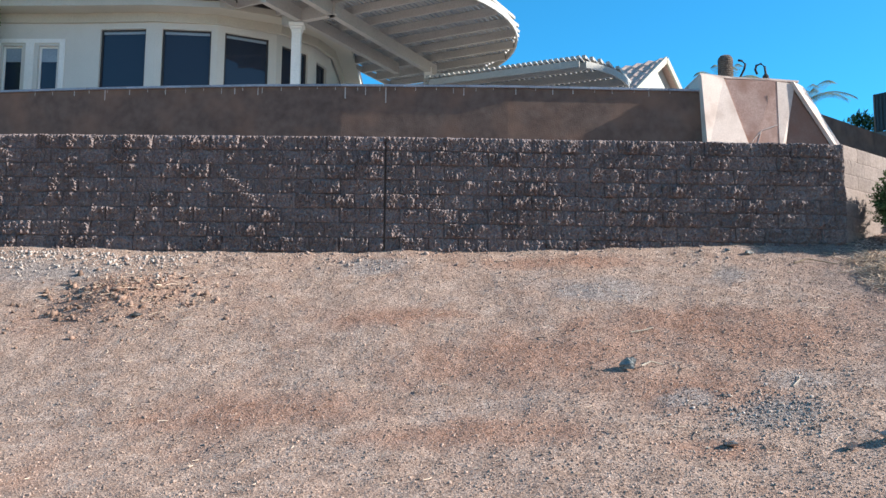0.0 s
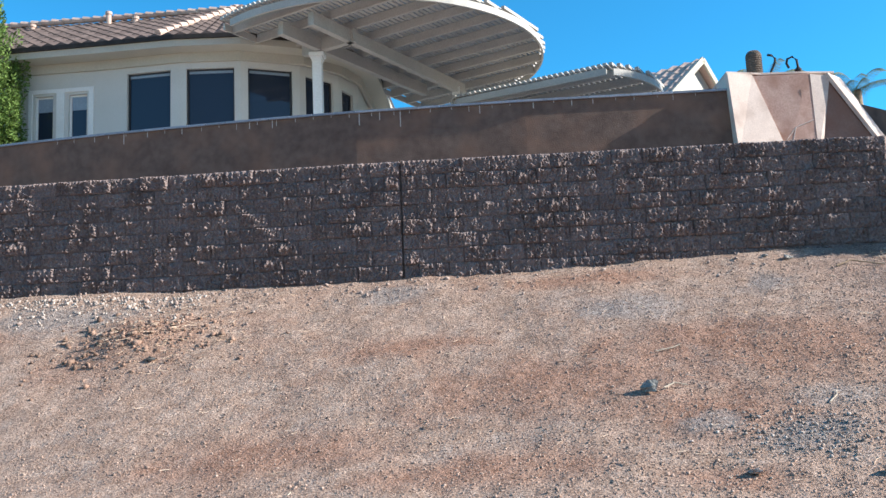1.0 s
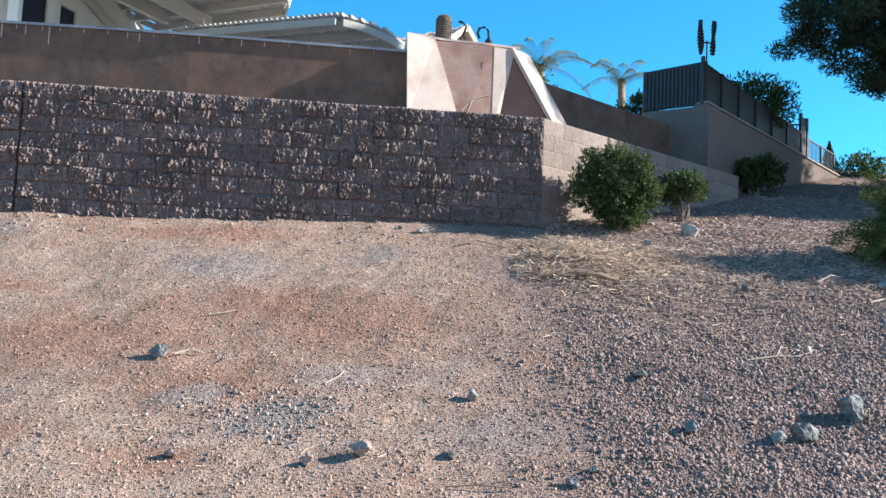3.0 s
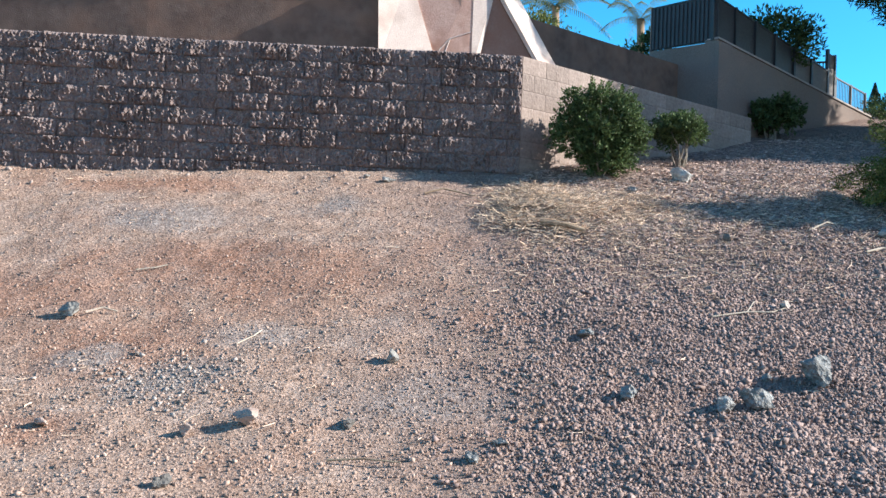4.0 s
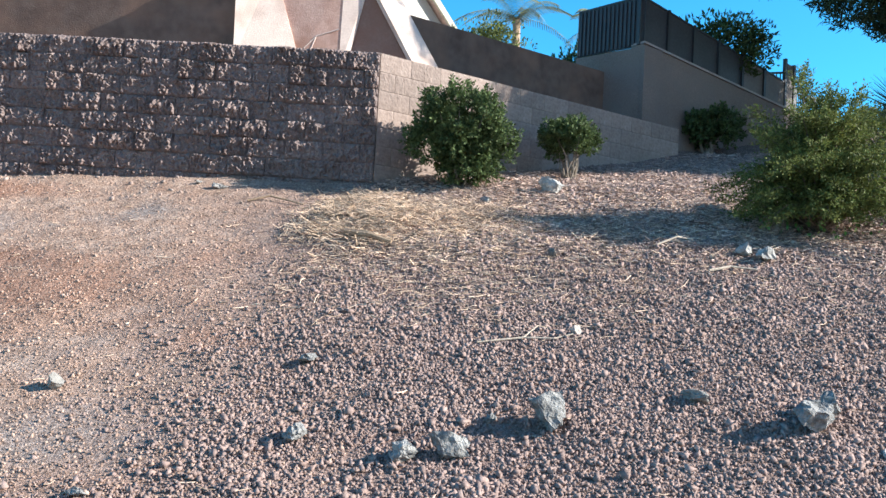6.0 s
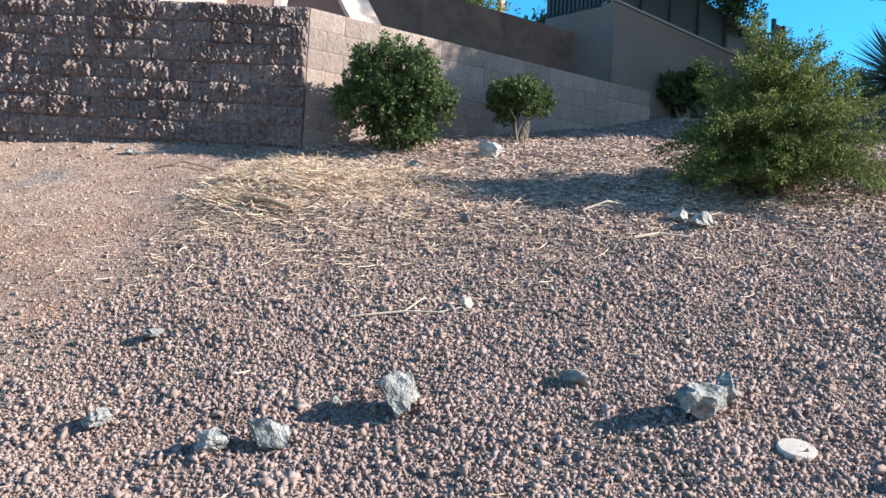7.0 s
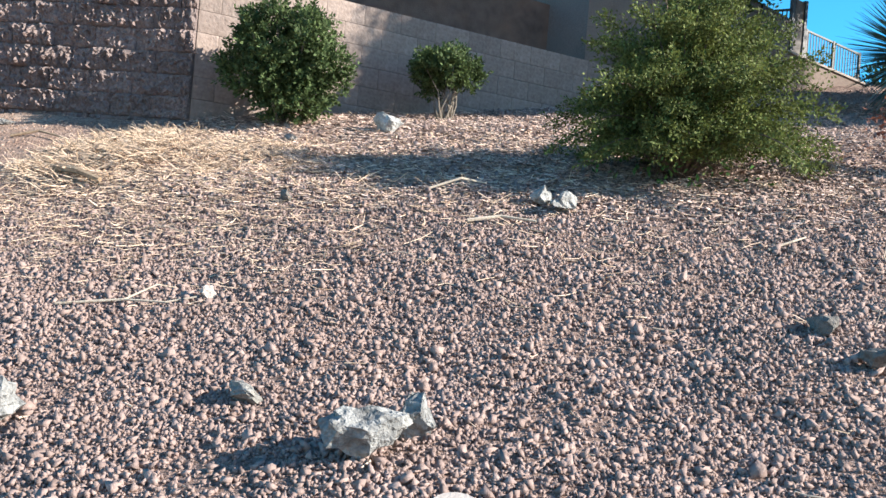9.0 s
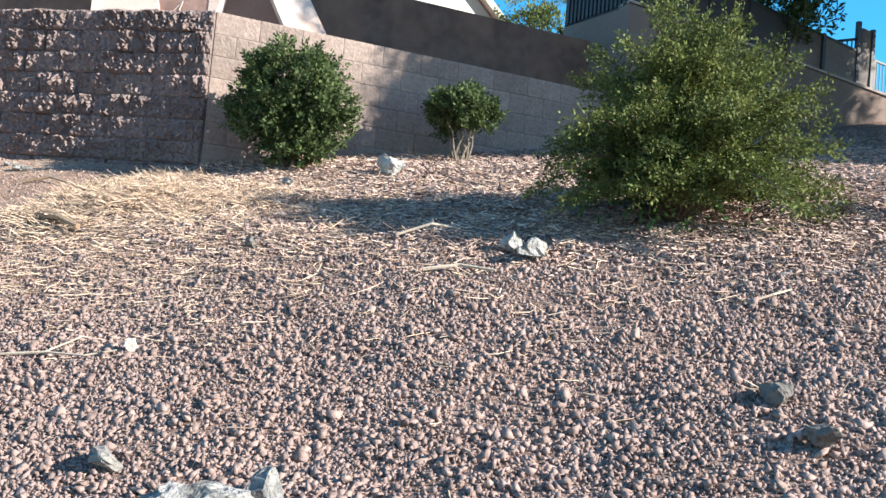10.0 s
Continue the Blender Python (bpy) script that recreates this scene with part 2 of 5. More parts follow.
M_TWIG = material("dry_twig", [(0.18, 0.12, 0.08), (0.42, 0.32, 0.22)], 6, 60, 0.85, 0.3, 80)
M_PALETWIG = material("bleached_stick", [(0.42, 0.345, 0.27), (0.58, 0.49, 0.39)], 6, 60, 0.85, 0.3, 80)
M_BARK = material("pine_bark", [(0.07, 0.055, 0.045), (0.17, 0.13, 0.10)], 7, 50, 0.95, 1.0, 30, depth=0.03)
M_STEM = material("grey_shrub_stem", [(0.15, 0.125, 0.10), (0.29, 0.25, 0.205)], 9, 60, 0.9, 0.4, 60)


def leafmat(name, a, b, t=0.25, k=0.5):
    return material(name, [a, b], 2.5, 40, 0.72, 0.0, island=k, translucent=t)


M_LEAF_DARK = leafmat("dark_green_leaf", (0.042, 0.068, 0.025), (0.105, 0.148, 0.055))
M_LEAF_LIGHT = leafmat("yellow_green_leaf", (0.058, 0.085, 0.024), (0.165, 0.19, 0.056))
M_LEAF_PINE = leafmat("pine_needle", (0.02, 0.035, 0.018), (0.05, 0.08, 0.04), 0.1)
M_LEAF_YUCCA = leafmat("blue_green_blade", (0.11, 0.16, 0.135), (0.24, 0.32, 0.26), 0.1)
M_LEAF_RED = leafmat("rust_red_leaf", (0.16, 0.06, 0.04), (0.30, 0.13, 0.09))
M_LEAF_PALM = leafmat("grey_green_palm", (0.12, 0.15, 0.09), (0.26, 0.28, 0.18))
M_LEAF_CYPRESS = leafmat("cypress_green", (0.08, 0.14, 0.03), (0.20, 0.29, 0.08))


# ---- mesh helpers ----
class Geo:
    """Gathers vertices and faces for one mesh."""

    def __init__(self):
        self.v, self.f = [], []

    def add(self, verts, faces):
        n = len(self.v)
        self.v += [tuple(p) for p in verts]
        self.f += [tuple(i + n for i in fc) for fc in faces]
        return self

    def box(self, c, s, rz=0.0, bevel=0.0):
        ca, sa = math.cos(radians(rz)), math.sin(radians(rz))
        pts = []
        for k in (-1, 1):
            for i, j in ((-1, -1), (1, -1), (1, 1), (-1, 1)):
                x, y = i * s[0] / 2, j * s[1] / 2
                pts.append((c[0] + x * ca - y * sa, c[1] + x * sa + y * ca, c[2] + k * s[2] / 2))
        return self.add(pts, [(3, 2, 1, 0), (4, 5, 6, 7), (0, 1, 5, 4), (1, 2, 6, 5), (2, 3, 7, 6), (3, 0, 4, 7)])

    def beam(self, a, b, w, h):
        """A squared bar from a to b, w wide and h high (its top and bottom level across)."""
        a, b = Vector(a), Vector(b)
        d = (b - a).normalized()
        s = Vector((0, 0, 1)).cross(d)
        s = s.normalized() if s.length > 1e-4 else Vector((1, 0, 0))
        u = d.cross(s)
        pts = [p + s * (i * w / 2) + u * (j * h / 2) for p in (a, b) for i, j in ((-1, -1), (1, -1), (1, 1), (-1, 1))]
        return self.add(pts, [(3, 2, 1, 0), (4, 5, 6, 7), (0, 1, 5, 4), (1, 2, 6, 5), (2, 3, 7, 6), (3, 0, 4, 7)])

    def prism(self, poly, z0, z1):
        n = len(poly)
        g = lambda z, p: z(p) if callable(z) else z
        pts = [(x, y, g(z0, (x, y))) for x, y in poly] + [(x, y, g(z1, (x, y))) for x, y in poly]
        return self.add(pts, [tuple(range(n - 1, -1, -1)), tuple(range(n, 2 * n))] + [(i, (i + 1) % n, n + (i + 1) % n, n + i) for i in range(n)])

    def tube(self, pts, radii, sides=6):
        pts = [Vector(p) for p in pts]
        rings = []
        for i, p in enumerate(pts):
            d = (pts[min(i + 1, len(pts) - 1)] - pts[max(i - 1, 0)]).normalized()
            a = d.orthogonal().normalized()
            b = d.cross(a)
            r = radii[i] if isinstance(radii, (list, tuple)) else radii
            rings.append([p + (a * math.cos(2 * math.pi * k / sides) + b * math.sin(2 * math.pi * k / sides)) * r for k in range(sides)])
        vs = [q for r in rings for q in r]
        fs = [(i * sides + k, i * sides + (k + 1) % sides, (i + 1) * sides + (k + 1) % sides, (i + 1) * sides + k)
              for i in range(len(pts) - 1) for k in range(sides)]
        fs += [tuple(range(sides - 1, -1, -1)), tuple(range((len(pts) - 1) * sides, len(pts) * sides))]
        return self.add(vs, fs)

    def lathe(self, c, profile, sides=20):
        vs = [(c[0] + r * math.cos(2 * math.pi * k / sides), c[1] + r * math.sin(2 * math.pi * k / sides), c[2] + z) for r, z in profile for k in range(sides)]
        n = len(profile)
        fs = [(i * sides + k, i * sides + (k + 1) % sides, (i + 1) * sides + (k + 1) % sides, (i + 1) * sides + k) for i in range(n - 1) for k in range(sides)]
        fs += [tuple(range(sides - 1, -1, -1)), tuple(range((n - 1) * sides, n * sides))]
        return self.add(vs, fs)


def mesh_of(name, geo, smooth=False):
    me = bpy.data.meshes.new(name)
    me.from_pydata(geo.v, [], geo.f)
    if smooth:
        me.polygons.foreach_set("use_smooth", [True] * len(me.polygons))
    me.update()
    return me


def part(name, geo, mat, parent=None, label="", smooth=False):
    """One mesh object, under a thing or a part where a parent is given."""
    ob = new(name, mesh_of(name, geo, smooth))
    ob.data.materials.append(mat)
    if parent:
        ob.parent = parent
        ob.matrix_parent_inverse = parent.matrix_basis.inverted() if parent.parent is None else Matrix()
    return tagged(ob, label)


def thing(name, at, label, category, group=""):
    ob = new(name)
    ob.empty_display_size = 0.1
    ob.matrix_basis = Matrix.Translation(at)
    return tagged(ob, label, category, group)


def soup(name, verts, quads, mat, parent=None):
    """A mesh from numpy arrays of vertices and equal-sided faces."""
    me = bpy.data.meshes.new(name)
    n, k = quads.shape
    me.vertices.add(len(verts)), me.loops.add(n * k), me.polygons.add(n)
    me.vertices.foreach_set("co", np.asarray(verts, np.float32).ravel())
    me.loops.foreach_set("vertex_index", quads.astype(np.int32).ravel())
    me.polygons.foreach_set("loop_start", np.arange(0, n * k, k, dtype=np.int32))
    me.update(calc_edges=True)
    me.validate()
    ob = new(name, me)
    me.materials.append(mat)
    if parent:
        ob.parent = parent
        ob.matrix_parent_inverse = parent.matrix_basis.inverted()
    return ob


rng = np.random.default_rng(7)


def leaves(name, centres, length, width, mat, parent, up=0.2, out=None):
    """Small pointed leaves, each a folded pair of triangles, at the given centres."""
    n = len(centres)
    d = rng.normal(size=(n, 3))
    if out is not None:
        d = d * 0.7 + out
    d[:, 2] += up
    d /= np.linalg.norm(d, axis=1)[:, None]
    s = np.cross(d, rng.normal(size=(n, 3)))
    s /= np.linalg.norm(s, axis=1)[:, None]
    nn = np.cross(d, s)
    L = (length * rng.uniform(0.6, 1.3, n))[:, None]
    W = (width * rng.uniform(0.6, 1.3, n))[:, None]
    v = np.stack([centres - d * L / 2, centres + s * W / 2 + nn * W * 0.2, centres + d * L / 2, centres - s * W / 2 + nn * W * 0.2], 1).reshape(-1, 3)
    return soup(name, v, np.arange(4 * n).reshape(n, 4), mat, parent)


# ---- the ground: control heights on a plan grid, smoothly joined ----
GX = (-8, -2, 4, 9, 15)
GY = (-4, 1, 5, 7, 8.5, 10, 12, 15, 20)
GZ = ((-2.86, -2.87, -2.87, -2.87, -2.86),
      (-2.84, -2.78, -2.72, -2.66, -2.59),
      (-2.75, -2.57, -2.39, -2.2, -1.99),
      (-2.51, -2.24, -1.96, -1.72, -1.49),
      (-2.12, -1.82, -1.39, -1.16, -0.98),
      (-1.30, -1.1, -0.7, -0.44, -0.33),
      (-0.02, 0.0, 0.17, 0.31, 0.42),
      (0.80, 0.88, 1.05, 1.2, 1.37),
      (1.62, 1.94, 2.26, 2.56, 2.85))


def weights(nodes, x):
    x = np.clip(x, nodes[0], nodes[-1])
    i = np.clip(np.searchsorted(nodes, x, "right") - 1, 0, len(nodes) - 2)
    nd = np.asarray(nodes, float)
    t = (x - nd[i]) / (nd[i + 1] - nd[i])
    c = (-.5 * t + t * t - .5 * t ** 3, 1 - 2.5 * t * t + 1.5 * t ** 3, .5 * t + 2 * t * t - 1.5 * t ** 3, -.5 * t * t + .5 * t ** 3)
    w = np.zeros((len(x), len(nodes)))
    for k in range(4):
        np.add.at(w, (np.arange(len(x)), np.clip(i - 1 + k, 0, len(nodes) - 1)), c[k])
    return w


def bumps(x, y):
    """Small unevenness of the earth, and the low mound of dug soil."""
    z = 0.018 * np.sin(2.1 * x + 1.3 * y) * np.sin(1.7 * y - 0.6 * x) + 0.012 * np.sin(5.3 * x - 2 * y) * np.sin(4.7 * y + x)
    z += 0.008 * np.sin(11 * x + 3 * y) * np.sin(9.1 * y - 4 * x)
    z += 0.17 * np.exp(-(((x + 3.9) / 0.6) ** 2 + ((y - 10.75) / 0.45) ** 2))
    z += 0.06 * np.exp(-(((x - 5.65) / 0.50) ** 2 + ((y - 10.55) / 0.45) ** 2))
    return z


def heights(x, y):
    x, y = np.atleast_1d(np.asarray(x, float)), np.atleast_1d(np.asarray(y, float))
    z = np.einsum("ni,ij,nj->n", weights(GY, y), np.array(GZ), weights(GX, x))
    z = z + bumps(x, y)
    far = np.clip((np.hypot(x - 4, y - 9) - 24) / 60, 0, 1)
    return z * (1 - far) + far * np.where(y > 9, 1.2, -2.9)


def gz(x, y):
    return float(heights(x, y)[0])


def grade(lo, hi, step, far):
    """Grid lines: even within lo..hi, then ever wider out to far."""
    g = list(np.arange(lo, hi + 1e-6, step))
    a, b, s, k = g[0], g[-1], step, []
    while b < far:
        s *= 1.35
        a, b = a - s, b + s
        k.append((a, b))
    return [q[0] for q in reversed(k)] + g + [q[1] for q in k]


gxs, gys = grade(-8, 14, 0.09, 1500), grade(-1, 18, 0.09, 1500)
XX, YY = np.meshgrid(gxs, gys)
nx, ny = len(gxs), len(gys)
idx = np.arange(nx * ny).reshape(ny, nx)
gq = np.stack([idx[:-1, :-1], idx[:-1, 1:], idx[1:, 1:], idx[1:, :-1]], -1).reshape(-1, 4)
ground = soup("ground", np.stack([XX.ravel(), YY.ravel(), heights(XX.ravel(), YY.ravel())], 1), gq, M_GROUND)
ground.data.polygons.foreach_set("use_smooth", [True] * len(gq))
tagged(ground, "sloping tan and reddish bare gravel yard", "ground", kind="structure")


# ---- retaining walls ----
CORNER = Vector((5.56, 12.0, 0))
SIDE = Vector((math.cos(radians(37.4)), math.sin(radians(37.4)), 0))      # the side wall's way
BACK = Vector((-SIDE.y, SIDE.x, 0))                                      # away from its face
TOP = 1.6


def at_side(s, off, z=0.0):
    p = CORNER + SIDE * s + BACK * off
    return (p.x, p.y, z)


BEND = math.tan(radians(2.2))                                             # the wall falls back past its joint at x = -0.8


def face_y(x):
    """The front wall's face line."""
    return 12.0 + max(0.0, -0.8 - x) * BEND


wall_front = part("wall_front", Geo().prism([(-16, face_y(-16) + .03), (-.8, 12.03), (5.58, 12.03), (5.45, 12.26), (-.8, 12.26), (-16, face_y(-16) + .26)], -1.0, TOP - 0.012), M_MORTAR)
tagged(wall_front, "long grey-brown split-face block retaining wall", "retaining wall", kind="structure")
p = [at_side(0.0, 0.03), at_side(5.0, 0.03), at_side(5.0, 0.26), at_side(-0.05, 0.26)]
wall_side = part("wall_side", Geo().prism([(q[0], q[1]) for q in p], -0.6, TOP - 0.012), M_PLAINBLOCK_LIT)
tagged(wall_side, "sunlit block retaining wall turning the corner", "retaining wall", kind="structure")


def split_block(seed, lx=0.396, lz=0.196, amp=0.10):
    """A concrete block whose face is broken rough; its face looks to -y, its lower left corner is the origin."""
    r = random.Random(seed)
    nx_, nz_ = (24, 11) if lx > 0.3 else (12, 11)
    g = Geo()
    ids = {}
    lump = r.uniform(.7, 1.15)
    for j in range(nz_ + 1):
        for i in range(nx_ + 1):
            x, z = lx * i / nx_, lz * j / nz_
            big_ = .5 + .5 * noise.noise(Vector((x * 6, z * 6, seed * 3.7)))
            bend = .03 * noise.noise(Vector((x * 9, z * 9, seed + 31)))
            ridge = (1 - abs(noise.noise(Vector(((x + bend) * 19, z * 8 + x * 3, seed * 1.3 + 50))))) ** 3
            small = (1 - abs(noise.noise(Vector((x * 40 + z * 9, z * 20, seed * 2.1 + 70))))) ** 3
            fine = noise.noise(Vector((x * 80, z * 50, seed + 9)))
            y = -amp * lump * (.30 * big_ + (.46 * ridge) * (.25 + .95 * big_) + .38 * small * (.5 + big_) + .16 * fine)
            rim = min(i, nx_ - i, j, nz_ - j)
            y = -0.004 + min(y, 0) * (.5 + .3 * big_ if rim == 0 else 1)
            jit = 0 if rim == 0 else 0.006
            ids[i, j] = len(g.v)
            g.v.append((x + r.uniform(-jit, jit), y, z + r.uniform(-jit, jit)))
    for j in range(nz_):
        for i in range(nx_):
            a, b, c, d = ids[i, j], ids[i + 1, j], ids[i + 1, j + 1], ids[i, j + 1]
            g.f += [(a, b, c), (a, c, d)] if r.random() < 0.5 else [(a, b, d), (b, c, d)]
    n = len(g.v)
    g.v += [(0, 0.04, 0), (lx, 0.04, 0), (lx, 0.04, lz), (0, 0.04, lz)]
    g.f += [tuple(ids[i, 0] for i in range(nx_, -1, -1)) + (n, n + 1), tuple(ids[i, nz_] for i in range(nx_ + 1)) + (n + 2, n + 3),
            tuple(ids[0, j] for j in range(nz_ + 1)) + (n + 3, n), tuple(ids[nx_, j] for j in range(nz_, -1, -1)) + (n + 1, n + 2)]
    return g


BLOCKS = [mesh_of("block", split_block(k, amp=.105)) for k in range(22)]
HALVES = [mesh_of("block", split_block(100 + k, 0.196)) for k in range(6)]
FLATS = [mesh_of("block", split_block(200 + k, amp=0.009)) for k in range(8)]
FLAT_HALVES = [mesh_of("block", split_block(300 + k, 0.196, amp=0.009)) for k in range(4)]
for me in BLOCKS + HALVES:
    me.materials.append(M_BLOCK)
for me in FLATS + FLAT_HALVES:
    me.materials.append(M_PLAINBLOCK_LIT)


def lay_course(wall, spot, turn, length, z, odd, floor, full, half):
    """One row of blocks from s = 0 to length, in running bond; leaves out what lies under the earth."""
    s = 0.0
    first = True
    while s < length - 0.03:
        step = 0.2 if (first and odd) else 0.4
        step = min(step, length - s)
        x, y = spot(s + step / 2)
        if z + 0.2 > floor(x, y) - 0.08:
            small = step < 0.3
            ob = new("block", (half if small else full)[random.randrange(len(half if small else full))])
            ob.parent = wall
            px, py = spot(s)
            ob.matrix_basis = Matrix.Translation((px, py, z + 0.0025)) @ Matrix.Rotation(radians(turn), 4, "Z") @ Matrix.Diagonal((step / (0.2 if small else 0.4), 1, 1, 1))
        s += step
        first = False


# ---- the terrace, its upper walls and the pier at the corner ----
bed = part("terrace_bed", Geo().prism([(-16, face_y(-16) + .26), (-.8, 12.26), (5.45, 12.26), (9.4, 15.2), (8.4, 16.2), (-16, 16.2)], 0.9, TOP - 0.03), M_GROUND)
tagged(bed, "strip of earth on top of the retaining wall", "ground", kind="structure")
patio = part("patio", Geo().prism([(-16, 14.5), (-6.8, 13.6), (-4.1, 13.2), (3.8, 12.75), (5.3, 13.3), (8.2, 15.6), (9.4, 25), (9.4, 45), (-16, 45)], 1.0, 2.3), M_COPING)
tagged(patio, "raised paved patio behind the brown wall", "patio", kind="structure")

UP = [(-12.0, 14.4), (-9.0, 13.85), (-6.8, 13.43), (-5.4, 13.2), (-4.1, 13.03), (-2.8, 12.88), (-1.5, 12.78), (0.95, 12.70), (3.95, 12.72)]


def strip(line, t, z0, z1, geo=None):
    """A wall of thickness t along a bent line, its face on the line and its body behind (+y)."""
    g = geo or Geo()
    n = len(line)
    nor = []
    for i in range(n):
        a, b = Vector(line[max(i - 1, 0)]), Vector(line[min(i + 1, n - 1)])
        d = (b - a).normalized()
        nor.append(Vector((-d.y, d.x)))
    vs = []
    for (x, y), m in zip(line, nor):
        q = Vector((x, y)) + m * t
        vs += [(x, y, z0), (x, y, z1), (q.x, q.y, z1), (q.x, q.y, z0)]
    fs = [(4 * i + k, 4 * i + 4 + k, 4 * i + 4 + (k + 1) % 4, 4 * i + (k + 1) % 4) for i in range(n - 1) for k in range(4)]
    fs += [(0, 1, 2, 3), (4 * n - 1, 4 * n - 2, 4 * n - 3, 4 * n - 4)]
    return g.add(vs, fs)


wall_upper = part("wall_upper", strip(UP, 0.2, 1.3, 2.54), M_BROWN)
tagged(wall_upper, "brown stucco garden wall with pale drip stains", "garden wall", kind="structure")
UR = [at_side(-0.1, 1.05)[:2], at_side(4.9, 1.05)[:2]]
wall_upper_side = part("wall_upper_side", strip(UR, 0.2, 1.3, 2.52), M_BROWN)
tagged(wall_upper_side, "shaded brown stucco garden wall behind the pier", "garden wall", kind="structure")
cap_line = []
for (x0, y0), (x1, y1) in zip(UP, UP[1:]):
    k = max(1, round(math.hypot(x1 - x0, y1 - y0) / 0.3))
    cap_line += [((x0 + (x1 - x0) * i / k, y0 + (y1 - y0) * i / k), (x0 + (x1 - x0) * (i + 1) / k, y0 + (y1 - y0) * (i + 1) / k)) for i in range(k)]
for (ax, ay), (bx, by) in cap_line:
    d = Vector((bx - ax, by - ay)).normalized() * 0.004
    m = Vector((-d.y, d.x)).normalized()
    a, b = Vector((ax, ay)) + d - m * 0.03, Vector((bx, by)) - d - m * 0.03
    c, e = b + m * 0.27, a + m * 0.27
    part("cap_tile", Geo().prism([a, b, c, e], 2.543, 2.575), M_TILE, wall_upper)
drng = random.Random(4)
DRIPS = [(-5.1, .012, .16), (-1.45, .014, .18), (-.85, .014, .24), (-1.15, .012, .12), (-3.1, .012, .10), (-2.75, .012, .12), (.3, .012, .12)]
DRIPS += [(-6.2 + .29 * k + drng.uniform(-.04, .04), drng.uniform(.006, .011), drng.uniform(.03, .10)) for k in range(34)]
for s, w, h in DRIPS:
    i = max(k for k in range(len(UP)) if UP[k][0] <= s)
    (x0, y0), (x1, y1) = UP[i], UP[i + 1]
    y = y0 + (y1 - y0) * (s - x0) / (x1 - x0)
    part("drip_stain", Geo().box((s, y - 0.001, 2.54 - h / 2), (w, 0.006, h)), M_COPING, wall_upper)

pier = thing("corner_pier", (4.5, 12.5, TOP), "peach stucco pier with sloping wings and a stained niche", "garden pier")
g = Geo()
lo = [(3.84, 12.50, TOP - .03), (4.58, 12.70, TOP - .03), (4.58, 13.2, TOP - .03), (3.84, 13.2, TOP - .03)]
hi = [(3.79, 12.585, 2.765), (4.18, 12.745, 2.77), (4.18, 13.2, 2.77), (3.79, 13.2, 2.765)]
BOX = [(3, 2, 1, 0), (4, 5, 6, 7), (0, 1, 5, 4), (1, 2, 6, 5), (2, 3, 7, 6), (3, 0, 4, 7)]
g.add(lo + hi, BOX)
part("wing", g, M_PIER, pier, "pale battered stucco wing")
g = Geo().add([(4.50, 12.715, TOP - .03), (5.0, 12.76, TOP - .03), (5.0, 13.4, TOP - .03), (4.50, 13.4, TOP - .03),
               (4.15, 12.76, 2.755), (5.0, 12.80, 2.755), (5.0, 13.4, 2.755), (4.15, 13.4, 2.755)], BOX)
part("niche", g, M_NICHE, pier, "red-brown water-stained niche")
g = Geo().add([(5.002, 12.755, TOP - .03), (5.07, 12.80, TOP - .03), (5.07, 13.4, TOP - .03), (5.002, 13.4, TOP - .03),
               (5.002, 12.795, 2.745), (5.30, 12.86, 2.735), (5.30, 13.4, 2.735), (5.002, 13.4, 2.745)], BOX)
part("return_panel", g, M_PIER, pier, "sunlit pale stucco panel")
g = Geo()
a = [(5.074, 12.83, TOP - .03), (5.90, 12.80, TOP - .03), (5.22, 12.875, 2.74)]
b = [(5.25, 13.3, TOP - .03), (6.22, 13.15, TOP - .03), (5.52, 13.15, 2.74)]
g.add(a + b, [(0, 1, 2), (5, 4, 3), (1, 4, 5, 2), (0, 2, 5, 3), (0, 3, 4, 1)])
part("sloping_wing", g, M_WINGFACE, pier, "triangular stained stucco wing, darkened in colour for its shade")
g = Geo()
e = [Vector(a[1]), Vector(b[1]), Vector(b[2]), Vector(a[2])]
n_ = (e[1] - e[0]).cross(e[3] - e[0]).normalized()
n_ = n_ if n_.z > 0 else -n_
out_ = Vector((0, -.02, 0))
low_ = [e[0] + out_ + n_ * .003, e[1] + n_ * .003, e[2] + n_ * .003, e[3] + out_ + n_ * .003]
g.add(low_ + [q + n_ * .05 for q in low_], BOX)
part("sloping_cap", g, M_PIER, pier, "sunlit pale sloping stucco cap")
part("cap", Geo().prism([(3.79, 12.63), (4.32, 12.78), (4.90, 12.82), (5.38, 12.90), (5.3, 13.4), (3.79, 13.4)], 2.772, 2.80), M_PIER, pier)
for pts in ([(4.52, 12.733, 1.68), (4.60, 12.738, 1.83), (4.72, 12.748, 1.97), (4.98, 12.763, 2.07)], [(4.72, 12.748, 1.97), (4.66, 12.738, 1.78), (4.70, 12.732, 1.60)]):
    part("crack", Geo().tube(pts, [.008] * len(pts), 5), M_PIER, pier, "pale mineral line on the niche")
part("rubble", Geo().box((3.98, 12.36, TOP + .02), (0.22, .06, .05), 8), M_COPING, pier, "broken pale mortar at the foot")

urn = thing("clay_pot", (4.31, 13.02, 2.80), "rough dark clay cylinder pot on the pier", "pot")
part("pot_body", Geo().lathe((4.31, 13.02, 2.80), [(.085, 0), (.105, .04), (.108, .30), (.112, .34), (.10, .37), (.075, .40), (.07, .36)], 22), M_URN, urn, smooth=True)
for k in range(9):
    part("ridge_band", Geo().lathe((4.31, 13.02, 2.84 + k * .033), [(.107, 0), (.114, .008), (.114, .018), (.107, .026)], 22), M_URN, urn)


